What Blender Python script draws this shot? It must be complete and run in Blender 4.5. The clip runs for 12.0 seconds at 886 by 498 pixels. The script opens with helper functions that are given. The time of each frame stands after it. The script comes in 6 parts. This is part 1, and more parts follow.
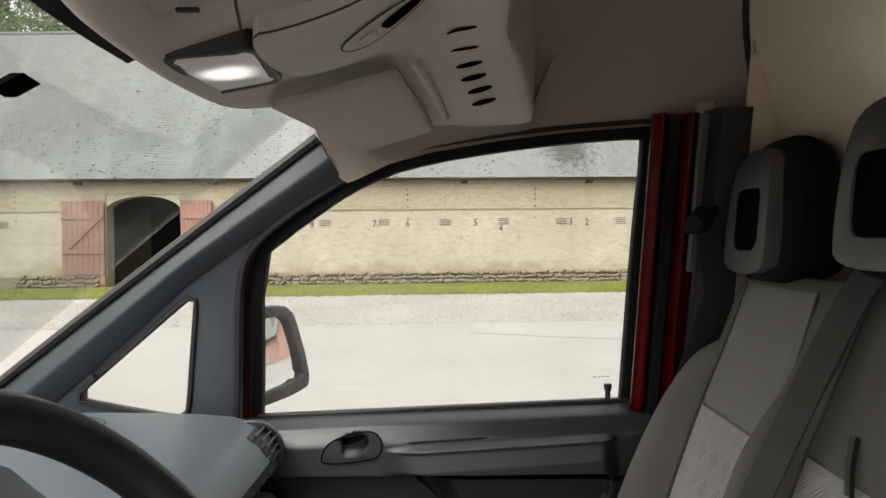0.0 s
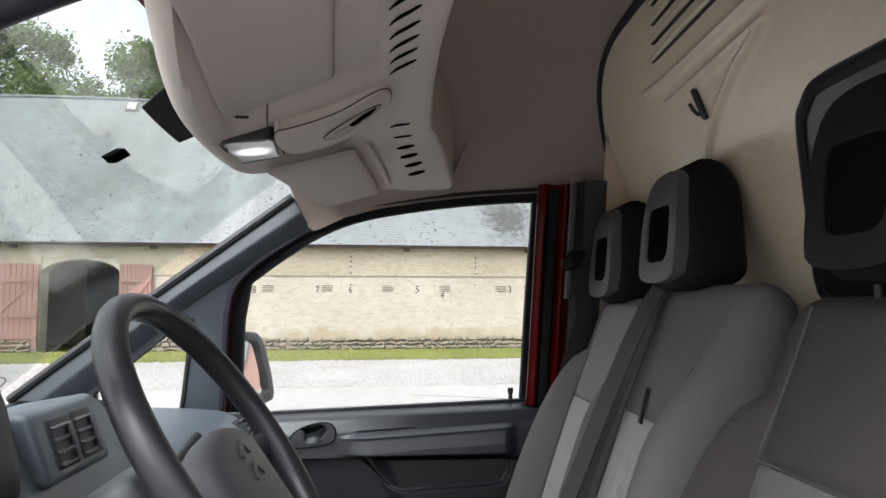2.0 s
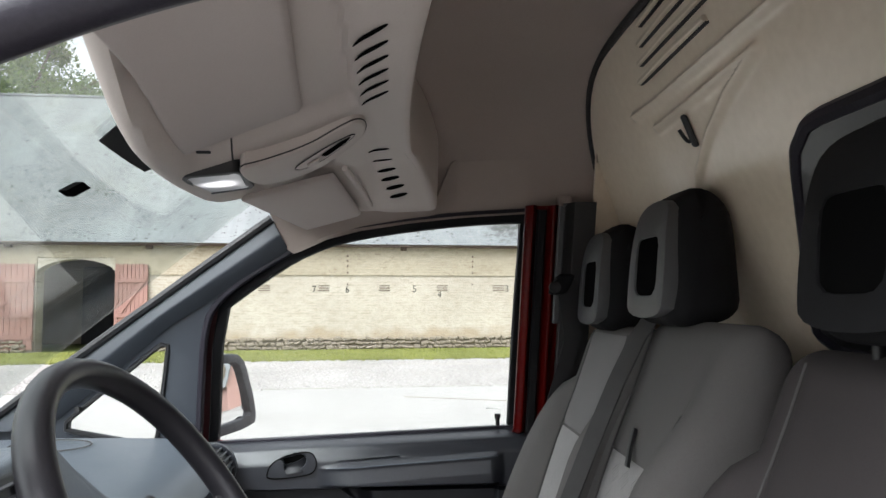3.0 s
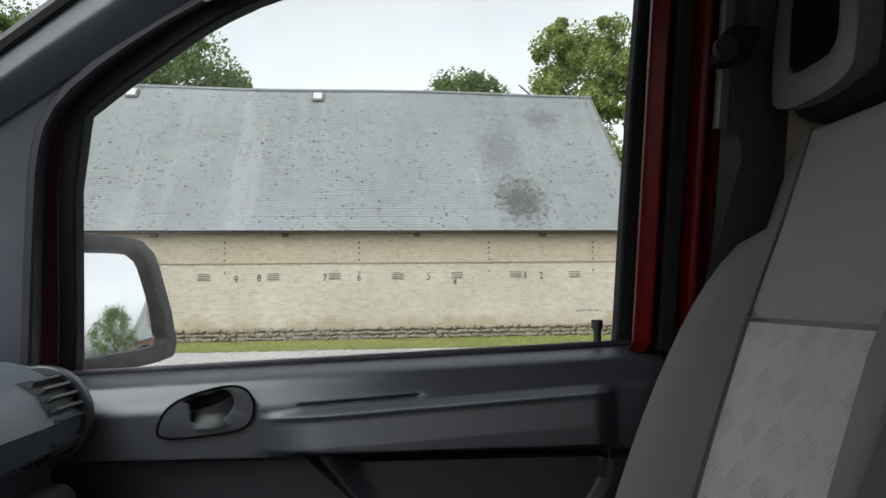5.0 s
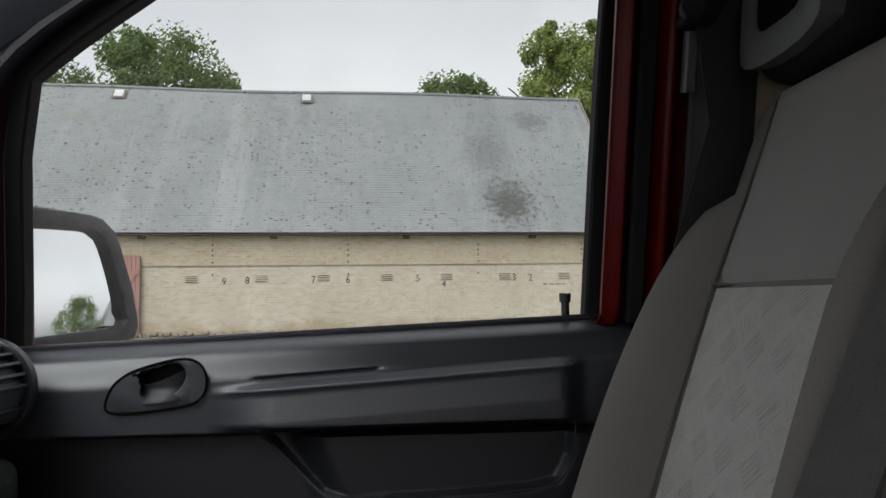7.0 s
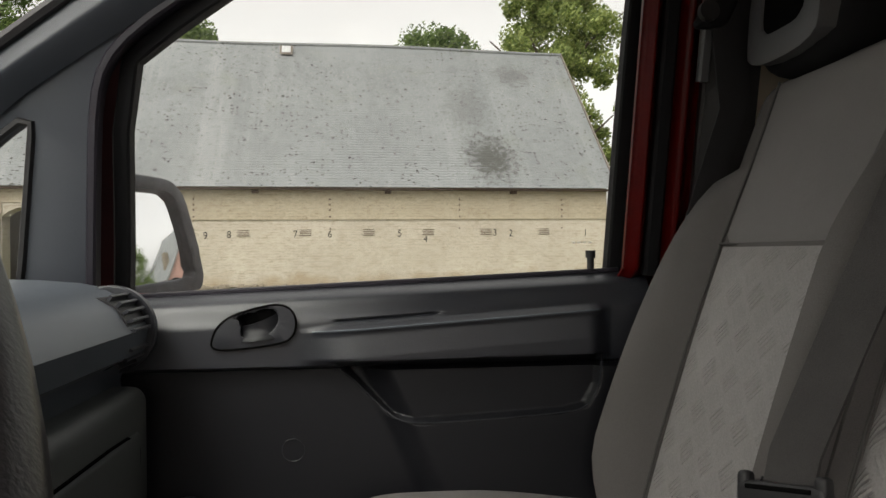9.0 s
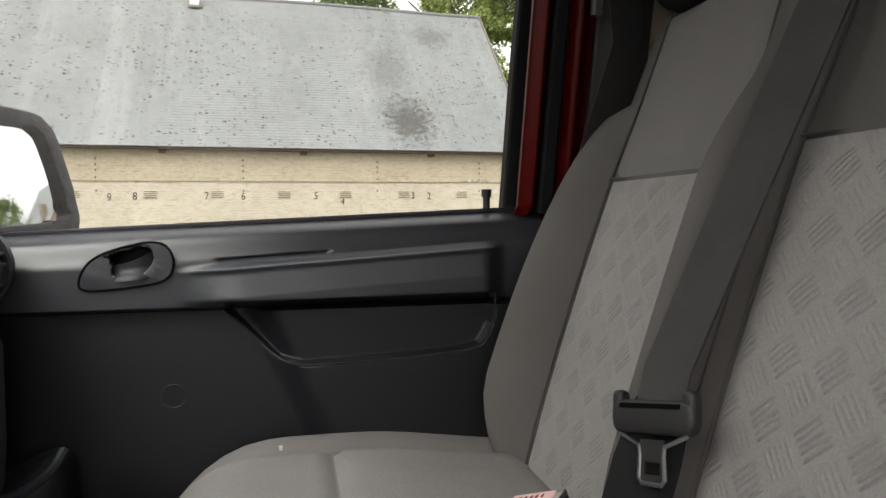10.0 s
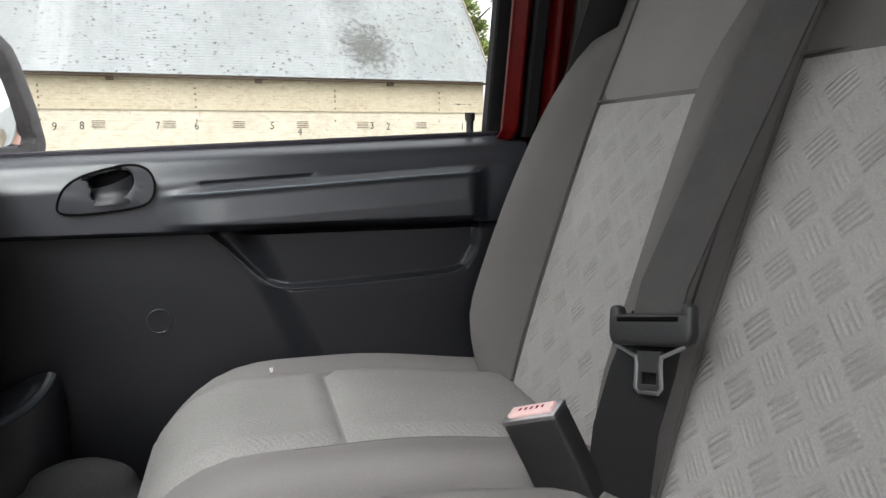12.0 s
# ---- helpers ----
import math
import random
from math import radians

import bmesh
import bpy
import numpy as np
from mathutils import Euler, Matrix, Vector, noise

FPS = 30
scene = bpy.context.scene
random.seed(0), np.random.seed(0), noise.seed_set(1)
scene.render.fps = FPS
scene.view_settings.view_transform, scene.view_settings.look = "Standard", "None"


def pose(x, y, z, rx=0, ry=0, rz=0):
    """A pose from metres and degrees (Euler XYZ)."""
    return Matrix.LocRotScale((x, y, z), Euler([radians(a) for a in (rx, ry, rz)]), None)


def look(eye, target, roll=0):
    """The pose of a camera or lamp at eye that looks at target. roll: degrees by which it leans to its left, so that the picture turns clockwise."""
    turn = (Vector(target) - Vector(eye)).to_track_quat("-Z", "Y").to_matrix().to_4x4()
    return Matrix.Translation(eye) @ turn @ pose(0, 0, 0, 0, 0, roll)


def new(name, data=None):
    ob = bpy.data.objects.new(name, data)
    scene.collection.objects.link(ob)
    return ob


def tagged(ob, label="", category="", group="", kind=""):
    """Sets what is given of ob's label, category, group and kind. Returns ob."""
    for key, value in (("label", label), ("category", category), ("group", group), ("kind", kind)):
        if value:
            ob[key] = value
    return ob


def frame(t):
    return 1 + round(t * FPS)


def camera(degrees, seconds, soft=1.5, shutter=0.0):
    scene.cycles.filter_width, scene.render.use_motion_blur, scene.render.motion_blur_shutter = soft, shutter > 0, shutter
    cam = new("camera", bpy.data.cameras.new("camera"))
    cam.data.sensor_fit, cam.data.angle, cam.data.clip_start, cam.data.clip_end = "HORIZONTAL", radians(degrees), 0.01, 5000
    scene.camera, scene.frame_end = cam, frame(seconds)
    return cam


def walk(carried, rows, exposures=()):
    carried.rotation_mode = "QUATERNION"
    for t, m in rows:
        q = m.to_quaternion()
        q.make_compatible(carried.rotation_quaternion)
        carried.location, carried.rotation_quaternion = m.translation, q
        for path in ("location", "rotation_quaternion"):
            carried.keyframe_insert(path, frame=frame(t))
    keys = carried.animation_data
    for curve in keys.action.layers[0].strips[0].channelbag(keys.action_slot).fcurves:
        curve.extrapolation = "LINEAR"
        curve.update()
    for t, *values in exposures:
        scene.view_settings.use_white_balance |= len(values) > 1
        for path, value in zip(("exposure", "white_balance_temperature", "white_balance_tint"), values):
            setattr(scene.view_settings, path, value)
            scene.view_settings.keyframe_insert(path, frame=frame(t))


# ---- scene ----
cam = camera(63.7, 12.0)
PATH = [
    (0, (0.042, 0.098, 1.537), (0.022, 2.097, 1.489), -0.5),
    (0.5, (0.082, -0.116, 1.518), (0.103, 1.883, 1.581), -0.2),
    (1, (0.084, -0.183, 1.484), (0.141, 1.813, 1.588), 0.0),
    (1.5, (0.088, -0.201, 1.444), (0.217, 1.79, 1.58), 0.0),
    (2, (0.046, -0.353, 1.455), (0.187, 1.637, 1.601), 0.0),
    (2.5, (0.052, -0.474, 1.509), (0.19, 1.516, 1.658), 0.2),
    (2.7, (0.078, -0.434, 1.531), (0.224, 1.555, 1.673), 0.0),
    (4.3, (0.09, 0.443, 1.361), (0.219, 2.434, 1.492), -0.7),
    (4.5, (0.083, 0.502, 1.331), (0.209, 2.494, 1.456), -0.7),
    (5, (0.093, 0.559, 1.264), (0.202, 2.552, 1.392), -0.7),
    (5.5, (0.089, 0.571, 1.233), (0.204, 2.564, 1.361), -0.8),
    (6, (0.135, 0.592, 1.223), (0.25, 2.584, 1.354), -1.0),
    (6.5, (0.132, 0.588, 1.224), (0.25, 2.579, 1.364), -0.8),
    (7, (0.13, 0.588, 1.223), (0.266, 2.579, 1.36), -0.8),
    (8.8, (0.02, 0.454, 1.237), (0.217, 2.444, 1.257), -0.6),
    (9, (0.016, 0.437, 1.226), (0.212, 2.427, 1.236), -0.6),
    (9.5, (0.073, 0.452, 1.193), (0.338, 2.433, 1.125), -0.6),
    (10, (0.059, 0.463, 1.186), (0.477, 2.417, 1.094), -0.5),
    (10.5, (0.08, 0.487, 1.176), (0.545, 2.426, 1.022), -0.7),
    (11, (0.07, 0.487, 1.173), (0.577, 2.408, 0.945), -0.3),
    (11.5, (0.081, 0.463, 1.186), (0.603, 2.374, 0.909), -0.5),
    (12, (0.021, 0.469, 1.175), (0.545, 2.378, 0.892), -0.4),
]
EXPOSURES = [(0.0, 0.28, 7000, 11), (0.5, 0.34, 6800, 13), (1.0, 0.47, 6650, 14), (2.0, 0.63, 6300, 12), (2.7, 0.66, 6250, 11), (4.3, 0.42, 6200, 9), (5.0, 0.0, 6300, 9), (6.0, -0.28, 6400, 11), (7.2, -0.30, 6500, 12), (8.8, -0.12, 7100, 12), (9.5, 0.02, 7100, 12), (10.0, 0.38, 6950, 13), (11.0, 0.78, 6550, 14), (12.0, 0.9, 6500, 12)]
walk(cam, [(t, look(eye, target, roll)) for t, eye, target, roll in PATH], EXPOSURES)

# ---- world and light: a bright overcast day ----
world = bpy.data.worlds.new("overcast_sky")
scene.world = world
world.use_nodes = True
wn, wl = world.node_tree.nodes, world.node_tree.links
wn.clear()
w_out, w_bg = wn.new("ShaderNodeOutputWorld"), wn.new("ShaderNodeBackground")
w_sky, w_hsv, w_mul = wn.new("ShaderNodeTexSky"), wn.new("ShaderNodeHueSaturation"), wn.new("ShaderNodeMixRGB")
w_tc, w_map, w_noise, w_ramp = wn.new("ShaderNodeTexCoord"), wn.new("ShaderNodeMapping"), wn.new("ShaderNodeTexNoise"), wn.new("ShaderNodeValToRGB")
w_sky.sky_type, w_sky.sun_disc = "NISHITA", False
SUN_UP, SUN_ROUND = radians(52), radians(218)
w_sky.sun_elevation, w_sky.sun_rotation = SUN_UP, SUN_ROUND
w_sky.air_density, w_sky.dust_density, w_sky.ozone_density = 1.0, 5.0, 1.0
w_hsv.inputs["Saturation"].default_value = 0.06
w_map.inputs["Scale"].default_value = (1.0, 1.0, 2.6)
w_noise.inputs["Scale"].default_value, w_noise.inputs["Detail"].default_value = 2.2, 6.0
w_ramp.color_ramp.elements[0].position, w_ramp.color_ramp.elements[0].color = 0.32, (0.84, 0.86, 0.89, 1)
w_ramp.color_ramp.elements[1].position, w_ramp.color_ramp.elements[1].color = 0.62, (1.0, 1.0, 1.0, 1)
w_mul.blend_type, w_mul.inputs[0].default_value = "MULTIPLY", 0.75
wl.new(w_tc.outputs["Generated"], w_map.inputs[0])
wl.new(w_map.outputs[0], w_noise.inputs["Vector"])
wl.new(w_noise.outputs["Fac"], w_ramp.inputs[0])
wl.new(w_sky.outputs[0], w_hsv.inputs["Color"])
wl.new(w_hsv.outputs[0], w_mul.inputs[1])
wl.new(w_ramp.outputs[0], w_mul.inputs[2])
wl.new(w_mul.outputs[0], w_bg.inputs[0])
wl.new(w_bg.outputs[0], w_out.inputs[0])
w_bg.inputs[1].default_value = 0.34

sun_data = bpy.data.lights.new("sun", "SUN")
sun_data.energy, sun_data.angle, sun_data.color = 0.5, radians(60), (1.0, 0.96, 0.9)
sun = new("sun", sun_data)
sun.matrix_world = look((-14, -18, 28), (0, 0, 0))


# ---- materials ----
def shader(name):
    m = bpy.data.materials.new(name)
    m.use_nodes = True
    return m, m.node_tree.nodes, m.node_tree.links, m.node_tree.nodes["Principled BSDF"]


def surface(name, low, high, rough=0.6, metal=0.0, grain=200.0, bump=0.1, coat=0.0, patch=3.0, spread=0.5, spec=0.5, depth=0.002, worn=0.08, coat_rough=0.06):
    """A surface whose colour wanders between two tones at two scales, with fine relief."""
    m, n, l, p = shader(name)
    tc = n.new("ShaderNodeTexCoord")
    big, fine, mix = n.new("ShaderNodeTexNoise"), n.new("ShaderNodeTexNoise"), n.new("ShaderNodeMath")
    ramp, bmp, rr = n.new("ShaderNodeValToRGB"), n.new("ShaderNodeBump"), n.new("ShaderNodeMapRange")
    big.inputs["Scale"].default_value, big.inputs["Detail"].default_value = patch, 6
    fine.inputs["Scale"].default_value, fine.inputs["Detail"].default_value = grain, 3
    mix.operation = "MULTIPLY_ADD"
    mix.inputs[1].default_value = spread
    l.new(tc.outputs["Object"], big.inputs["Vector"])
    l.new(tc.outputs["Object"], fine.inputs["Vector"])
    l.new(fine.outputs["Fac"], mix.inputs[0])
    half = n.new("ShaderNodeMath")
    half.operation = "MULTIPLY"
    half.inputs[1].default_value = 1 - spread
    l.new(big.outputs["Fac"], half.inputs[0])
    l.new(half.outputs[0], mix.inputs[2])
    l.new(mix.outputs[0], ramp.inputs[0])
    ramp.color_ramp.elements[0].position, ramp.color_ramp.elements[0].color = 0.32, (*low, 1)
    ramp.color_ramp.elements[1].position, ramp.color_ramp.elements[1].color = 0.68, (*high, 1)
    l.new(ramp.outputs[0], p.inputs["Base Color"])
    l.new(fine.outputs["Fac"], bmp.inputs["Height"])
    bmp.inputs["Strength"].default_value, bmp.inputs["Distance"].default_value = bump, depth
    l.new(bmp.outputs[0], p.inputs["Normal"])
    rr.inputs["To Min"].default_value, rr.inputs["To Max"].default_value = max(0.02, rough - worn), min(1, rough + worn)
    l.new(big.outputs["Fac"], rr.inputs["Value"])
    l.new(rr.outputs[0], p.inputs["Roughness"])
    p.inputs["Metallic"].default_value = metal
    p.inputs["Coat Weight"].default_value = coat
    p.inputs["Coat Roughness"].default_value = coat_rough
    p.inputs["Specular IOR Level"].default_value = spec
    return m


def pane(name, tint, rough=0.0, dirt=0.0, mirror=0.035):
    """A thin clear pane: it lets light straight through and mirrors some of it at its face."""
    m, n, l, p = shader(name)
    n.remove(p)
    out, clear, gloss, mix, face = n["Material Output"], n.new("ShaderNodeBsdfTransparent"), n.new("ShaderNodeBsdfGlossy"), n.new("ShaderNodeMixShader"), n.new("ShaderNodeLayerWeight")
    power, more = n.new("ShaderNodeMath"), n.new("ShaderNodeMath")
    clear.inputs[0].default_value = (*tint, 1)
    gloss.inputs["Roughness"].default_value = rough
    face.inputs["Blend"].default_value = 0.5
    power.operation, more.operation = "POWER", "MULTIPLY_ADD"
    l.new(face.outputs["Facing"], power.inputs[0])
    power.inputs[1].default_value = 5.0
    l.new(power.outputs[0], more.inputs[0])
    more.inputs[1].default_value, more.inputs[2].default_value = 0.96, mirror
    l.new(more.outputs[0], mix.inputs[0])
    l.new(clear.outputs[0], mix.inputs[1])
    l.new(gloss.outputs[0], mix.inputs[2])
    last = mix.outputs[0]
    if dirt:
        haze, tc = n.new("ShaderNodeMixShader"), n.new("ShaderNodeTexCoord")
        dust, no, ra = n.new("ShaderNodeBsdfDiffuse"), n.new("ShaderNodeTexNoise"), n.new("ShaderNodeMapRange")
        dust.inputs[0].default_value = (0.6, 0.58, 0.54, 1)
        no.inputs["Scale"].default_value, no.inputs["Detail"].default_value = 5.0, 5
        l.new(tc.outputs["Object"], no.inputs["Vector"])
        l.new(no.outputs["Fac"], ra.inputs["Value"])
        ra.inputs["From Min"].default_value, ra.inputs["From Max"].default_value = 0.35, 0.75
        ra.inputs["To Min"].default_value, ra.inputs["To Max"].default_value = 0.0, dirt
        l.new(ra.outputs[0], haze.inputs[0])
        l.new(last, haze.inputs[1])
        l.new(dust.outputs[0], haze.inputs[2])
        last = haze.outputs[0]
    l.new(last, out.inputs[0])
    return m


def treaded(name, low, high, relief=0.6):
    """Seat cloth with a woven pattern of small groups of raised bars that lean one way and the other."""
    m = surface(name, low, high, 0.95, grain=420, bump=0.5, patch=9, spread=0.65, spec=0.2, depth=0.0012)
    n, l = m.node_tree.nodes, m.node_tree.links
    p = n["Principled BSDF"]
    uv, sep = n.new("ShaderNodeUVMap"), n.new("ShaderNodeSeparateXYZ")
    l.new(uv.outputs[0], sep.inputs[0])

    def math_node(op, a, b=None, c=None):
        k = n.new("ShaderNodeMath")
        k.operation = op
        for i, v in enumerate((a, b, c)):
            if v is None:
                continue
            if isinstance(v, (int, float)):
                k.inputs[i].default_value = v
            else:
                l.new(v, k.inputs[i])
        return k.outputs[0]

    cell = 0.050
    u = math_node("DIVIDE", sep.outputs[0], cell)
    v = math_node("DIVIDE", sep.outputs[1], cell)
    du = math_node("ADD", u, v)
    dv = math_node("SUBTRACT", u, v)
    fu, fv = math_node("FRACT", du), math_node("FRACT", dv)
    odd = math_node("MODULO", math_node("ABSOLUTE", math_node("ADD", math_node("FLOOR", du), math_node("FLOOR", dv))), 2.0)
    along = math_node("ADD", math_node("MULTIPLY", fu, odd), math_node("MULTIPLY", fv, math_node("SUBTRACT", 1.0, odd)))
    across = math_node("ADD", math_node("MULTIPLY", fv, odd), math_node("MULTIPLY", fu, math_node("SUBTRACT", 1.0, odd)))
    bars = math_node("MULTIPLY_ADD", math_node("COSINE", math_node("MULTIPLY", along, 2 * math.pi * 6.5)), 0.5, 0.5)
    bars = math_node("POWER", bars, 1.5)

    def fade(x, a, b):
        k = n.new("ShaderNodeMapRange")
        k.interpolation_type = "SMOOTHSTEP"
        l.new(math_node("ABSOLUTE", math_node("SUBTRACT", x, 0.5)), k.inputs["Value"])
        k.inputs["From Min"].default_value, k.inputs["From Max"].default_value = a, b
        return k.outputs[0]

    edge = math_node("MULTIPLY", fade(across, 0.44, 0.28), fade(along, 0.395, 0.375))
    edge = math_node("MULTIPLY", edge, math_node("MULTIPLY_ADD", odd, 0.74, 0.26))
    height = math_node("MULTIPLY", bars, edge)
    b2 = n.new("ShaderNodeBump")
    b2.inputs["Strength"].default_value, b2.inputs["Distance"].default_value = relief, 0.0034
    l.new(height, b2.inputs["Height"])
    old = p.inputs["Normal"].links[0].from_socket
    l.new(old, b2.inputs["Normal"])
    l.new(b2.outputs[0], p.inputs["Normal"])
    return m


M_red = surface("red_paint", (0.135, 0.004, 0.007), (0.175, 0.006, 0.010), 0.42, grain=40, bump=0.01, coat=0.04, patch=2, spec=0.14)
# darker copy of the red paint, standing in for shade on the door pillar
M_redshade = surface("shaded_pillar_red", (0.052, 0.001, 0.001), (0.078, 0.002, 0.0015), 0.30, grain=40, bump=0.01, patch=2, spec=0.10)
# the red taken down to maroon to paint the window frame's shade
M_frameshade = surface("shaded_frame_red", (0.045, 0.006, 0.007), (0.065, 0.009, 0.010), 0.45, grain=40, bump=0.02)
M_pad = surface("black_padding", (0.008, 0.008, 0.009), (0.013, 0.013, 0.014), 0.7, grain=700, bump=0.25, spec=0.15)
M_rubber = surface("seal_rubber", (0.013, 0.0115, 0.017), (0.023, 0.0205, 0.029), 0.42, grain=300, bump=0.15, spec=0.35)
M_black = surface("black_plastic", (0.010, 0.010, 0.011), (0.018, 0.018, 0.019), 0.5, grain=700, bump=0.2)
M_dash = surface("blue_grey_plastic", (0.066, 0.079, 0.094), (0.088, 0.103, 0.120), 0.38, grain=900, bump=0.22, patch=5)
# darker copy of the door plastic, carrying the lower panel's shade
M_lower = surface("shaded_door_plastic", (0.0065, 0.0071, 0.0090), (0.0110, 0.0121, 0.0152), 0.42, grain=900, bump=0.25, patch=4, spec=0.38, worn=0.12)
# lighter, glossier copy that carries the sheen the armrest catches
M_panel = surface("dark_door_plastic", (0.014, 0.0158, 0.020), (0.026, 0.029, 0.035), 0.33, grain=900, bump=0.22, patch=6, spec=0.7, worn=0.14)
M_lining = surface("dark_lining", (0.016, 0.015, 0.015), (0.026, 0.024, 0.024), 0.55, grain=800, bump=0.25)
M_pillar = surface("dark_blue_grey_trim", (0.032, 0.038, 0.047), (0.044, 0.051, 0.062), 0.42, grain=900, bump=0.22, patch=5)
M_shell = surface("worn_mirror_shell", (0.026, 0.027, 0.032), (0.075, 0.077, 0.086), 0.55, grain=60, bump=0.2, patch=14)
M_glove = surface("grey_glovebox_plastic", (0.062, 0.071, 0.069), (0.085, 0.094, 0.091), 0.5, grain=900, bump=0.22, patch=5)
M_liner = surface("headliner_plastic", (0.50, 0.435, 0.395), (0.58, 0.51, 0.465), 0.7, grain=600, bump=0.15, patch=2)
M_roof = surface("headliner_felt", (0.335, 0.277, 0.247), (0.395, 0.332, 0.297), 0.95, grain=500, bump=0.3, patch=3, spec=0.1)
M_visor = surface("visor_vinyl", (0.45, 0.39, 0.36), (0.52, 0.455, 0.42), 0.75, grain=700, bump=0.25, patch=3)
M_cream = surface("cream_paint", (0.70, 0.595, 0.465), (0.78, 0.675, 0.54), 0.36, grain=60, bump=0.02, coat=0.5, patch=2.5, coat_rough=0.2)
M_cloth = surface("seat_cloth", (0.155, 0.147, 0.144), (0.215, 0.205, 0.201), 0.95, grain=1100, bump=0.4, patch=5, spread=0.6, spec=0.15)
M_sidecloth = surface("dark_side_cloth", (0.098, 0.092, 0.089), (0.138, 0.130, 0.127), 0.95, grain=1100, bump=0.4, patch=5, spread=0.6, spec=0.15)
# darker copy of the seat cloth: shade on the driver's seat put into colour
M_shadecloth = surface("shaded_seat_cloth", (0.036, 0.032, 0.032), (0.055, 0.049, 0.049), 0.95, grain=1100, bump=0.4, patch=5, spread=0.6, spec=0.15)
M_tread = treaded("treaded_seat_cloth", (0.255, 0.243, 0.239), (0.325, 0.311, 0.306), 0.62)
# the tread cloth darkened likewise for the driver's seat in shade
M_shadetread = treaded("shaded_treaded_seat_cloth", (0.085, 0.078, 0.078), (0.115, 0.107, 0.107), 0.4)
M_tread_faint = treaded("worn_treaded_seat_cloth", (0.185, 0.18, 0.175), (0.25, 0.243, 0.237), 0.12)
# near-black shade painted into holes, slots and gaps; also the black bracket foot
M_hollow = surface("hole_shade_and_black", (0.004, 0.004, 0.004), (0.006, 0.006, 0.006), 1.0, grain=300, bump=0.1, spec=0.0)
M_seam = surface("seam_thread", (0.06, 0.058, 0.056), (0.085, 0.082, 0.08), 0.95, grain=900, bump=0.3)
M_webbing = surface("belt_webbing", (0.042, 0.040, 0.040), (0.066, 0.063, 0.062), 0.8, grain=900, bump=0.5, patch=20, spec=0.25)
M_chrome = surface("dull_steel", (0.45, 0.45, 0.46), (0.6, 0.6, 0.61), 0.3, metal=1.0, grain=120, bump=0.03)
M_grey = surface("grey_headrest_plastic", (0.055, 0.055, 0.057), (0.078, 0.078, 0.080), 0.45, grain=800, bump=0.2)
M_glass = pane("side_glass", (0.97, 0.985, 0.98), dirt=0.05, mirror=0.015)
M_screen = pane("windscreen_glass", (0.95, 0.98, 0.965), dirt=0.16)
M_frit = surface("black_glass_print", (0.012, 0.012, 0.012), (0.02, 0.02, 0.02), 0.3, grain=100, bump=0.0)
M_mirror = surface("mirror_silver", (0.86, 0.87, 0.87), (0.9, 0.9, 0.9), 0.03, metal=1.0, grain=10, bump=0.0, worn=0.01)
M_white = surface("pale_print", (0.6, 0.6, 0.58), (0.7, 0.7, 0.68), 0.6, grain=90, bump=0.0)
M_hatch = surface("dusty_roof_pane", (0.34, 0.35, 0.35), (0.46, 0.47, 0.47), 0.3, grain=40, bump=0.02, patch=8)
M_pink = surface("red_press_button", (0.72, 0.47, 0.45), (0.80, 0.58, 0.56), 0.45, grain=90, bump=0.05)
M_carpet = surface("floor_rubber", (0.016, 0.016, 0.017), (0.028, 0.028, 0.03), 0.85, grain=250, bump=0.5)
M_wheel = surface("steering_wheel_skin", (0.014, 0.0135, 0.016), (0.024, 0.023, 0.027), 0.36, grain=900, bump=0.1, patch=9)
M_airbag = surface("airbag_cover", (0.050, 0.049, 0.056), (0.068, 0.066, 0.074), 0.42, grain=900, bump=0.25, patch=5)

M_lens, n_, l_, p_ = shader("glowing_lamp_lens")
tc_, far_, glow_ = n_.new("ShaderNodeTexCoord"), n_.new("ShaderNodeVectorMath"), n_.new("ShaderNodeMapRange")
far_.operation = "LENGTH"
l_.new(tc_.outputs["Object"], far_.inputs[0])
l_.new(far_.outputs["Value"], glow_.inputs["Value"])
glow_.interpolation_type = "SMOOTHERSTEP"
glow_.inputs["From Min"].default_value, glow_.inputs["From Max"].default_value = 0.006, 0.042
glow_.inputs["To Min"].default_value, glow_.inputs["To Max"].default_value = 0.9, 0.03
l_.new(glow_.outputs[0], p_.inputs["Emission Strength"])
p_.inputs["Emission Color"].default_value = (1.0, 0.97, 0.95, 1)
p_.inputs["Base Color"].default_value = (0.62, 0.62, 0.64, 1)
p_.inputs["Roughness"].default_value = 0.25

M_plaster = surface("limewashed_brick", (0.368, 0.330, 0.268), (0.476, 0.438, 0.368), 0.95, grain=14, bump=0.6, patch=0.7, spread=0.45, spec=0.1, depth=0.02)
M_upper = surface("weathered_yellow_brick", (0.31, 0.268, 0.20), (0.41, 0.365, 0.28), 0.95, grain=16, bump=0.7, patch=0.9, spread=0.55, spec=0.1, depth=0.02)
M_stone = surface("field_stone", (0.12, 0.102, 0.078), (0.25, 0.215, 0.165), 0.95, grain=18, bump=0.6, patch=2.5, spec=0.2, depth=0.01)
M_mortar = surface("lime_mortar", (0.15, 0.128, 0.095), (0.23, 0.197, 0.15), 1.0, grain=20, bump=0.5, patch=1.5, depth=0.01)
M_grass = surface("mown_grass", (0.095, 0.108, 0.022), (0.175, 0.182, 0.05), 0.9, grain=30, bump=0.8, patch=0.8, spec=0.2, depth=0.03)
M_gravel = surface("pale_gravel", (0.19, 0.178, 0.166), (0.385, 0.368, 0.347), 0.95, grain=14, bump=1.0, patch=0.5, spread=0.75, spec=0.2, depth=0.03)
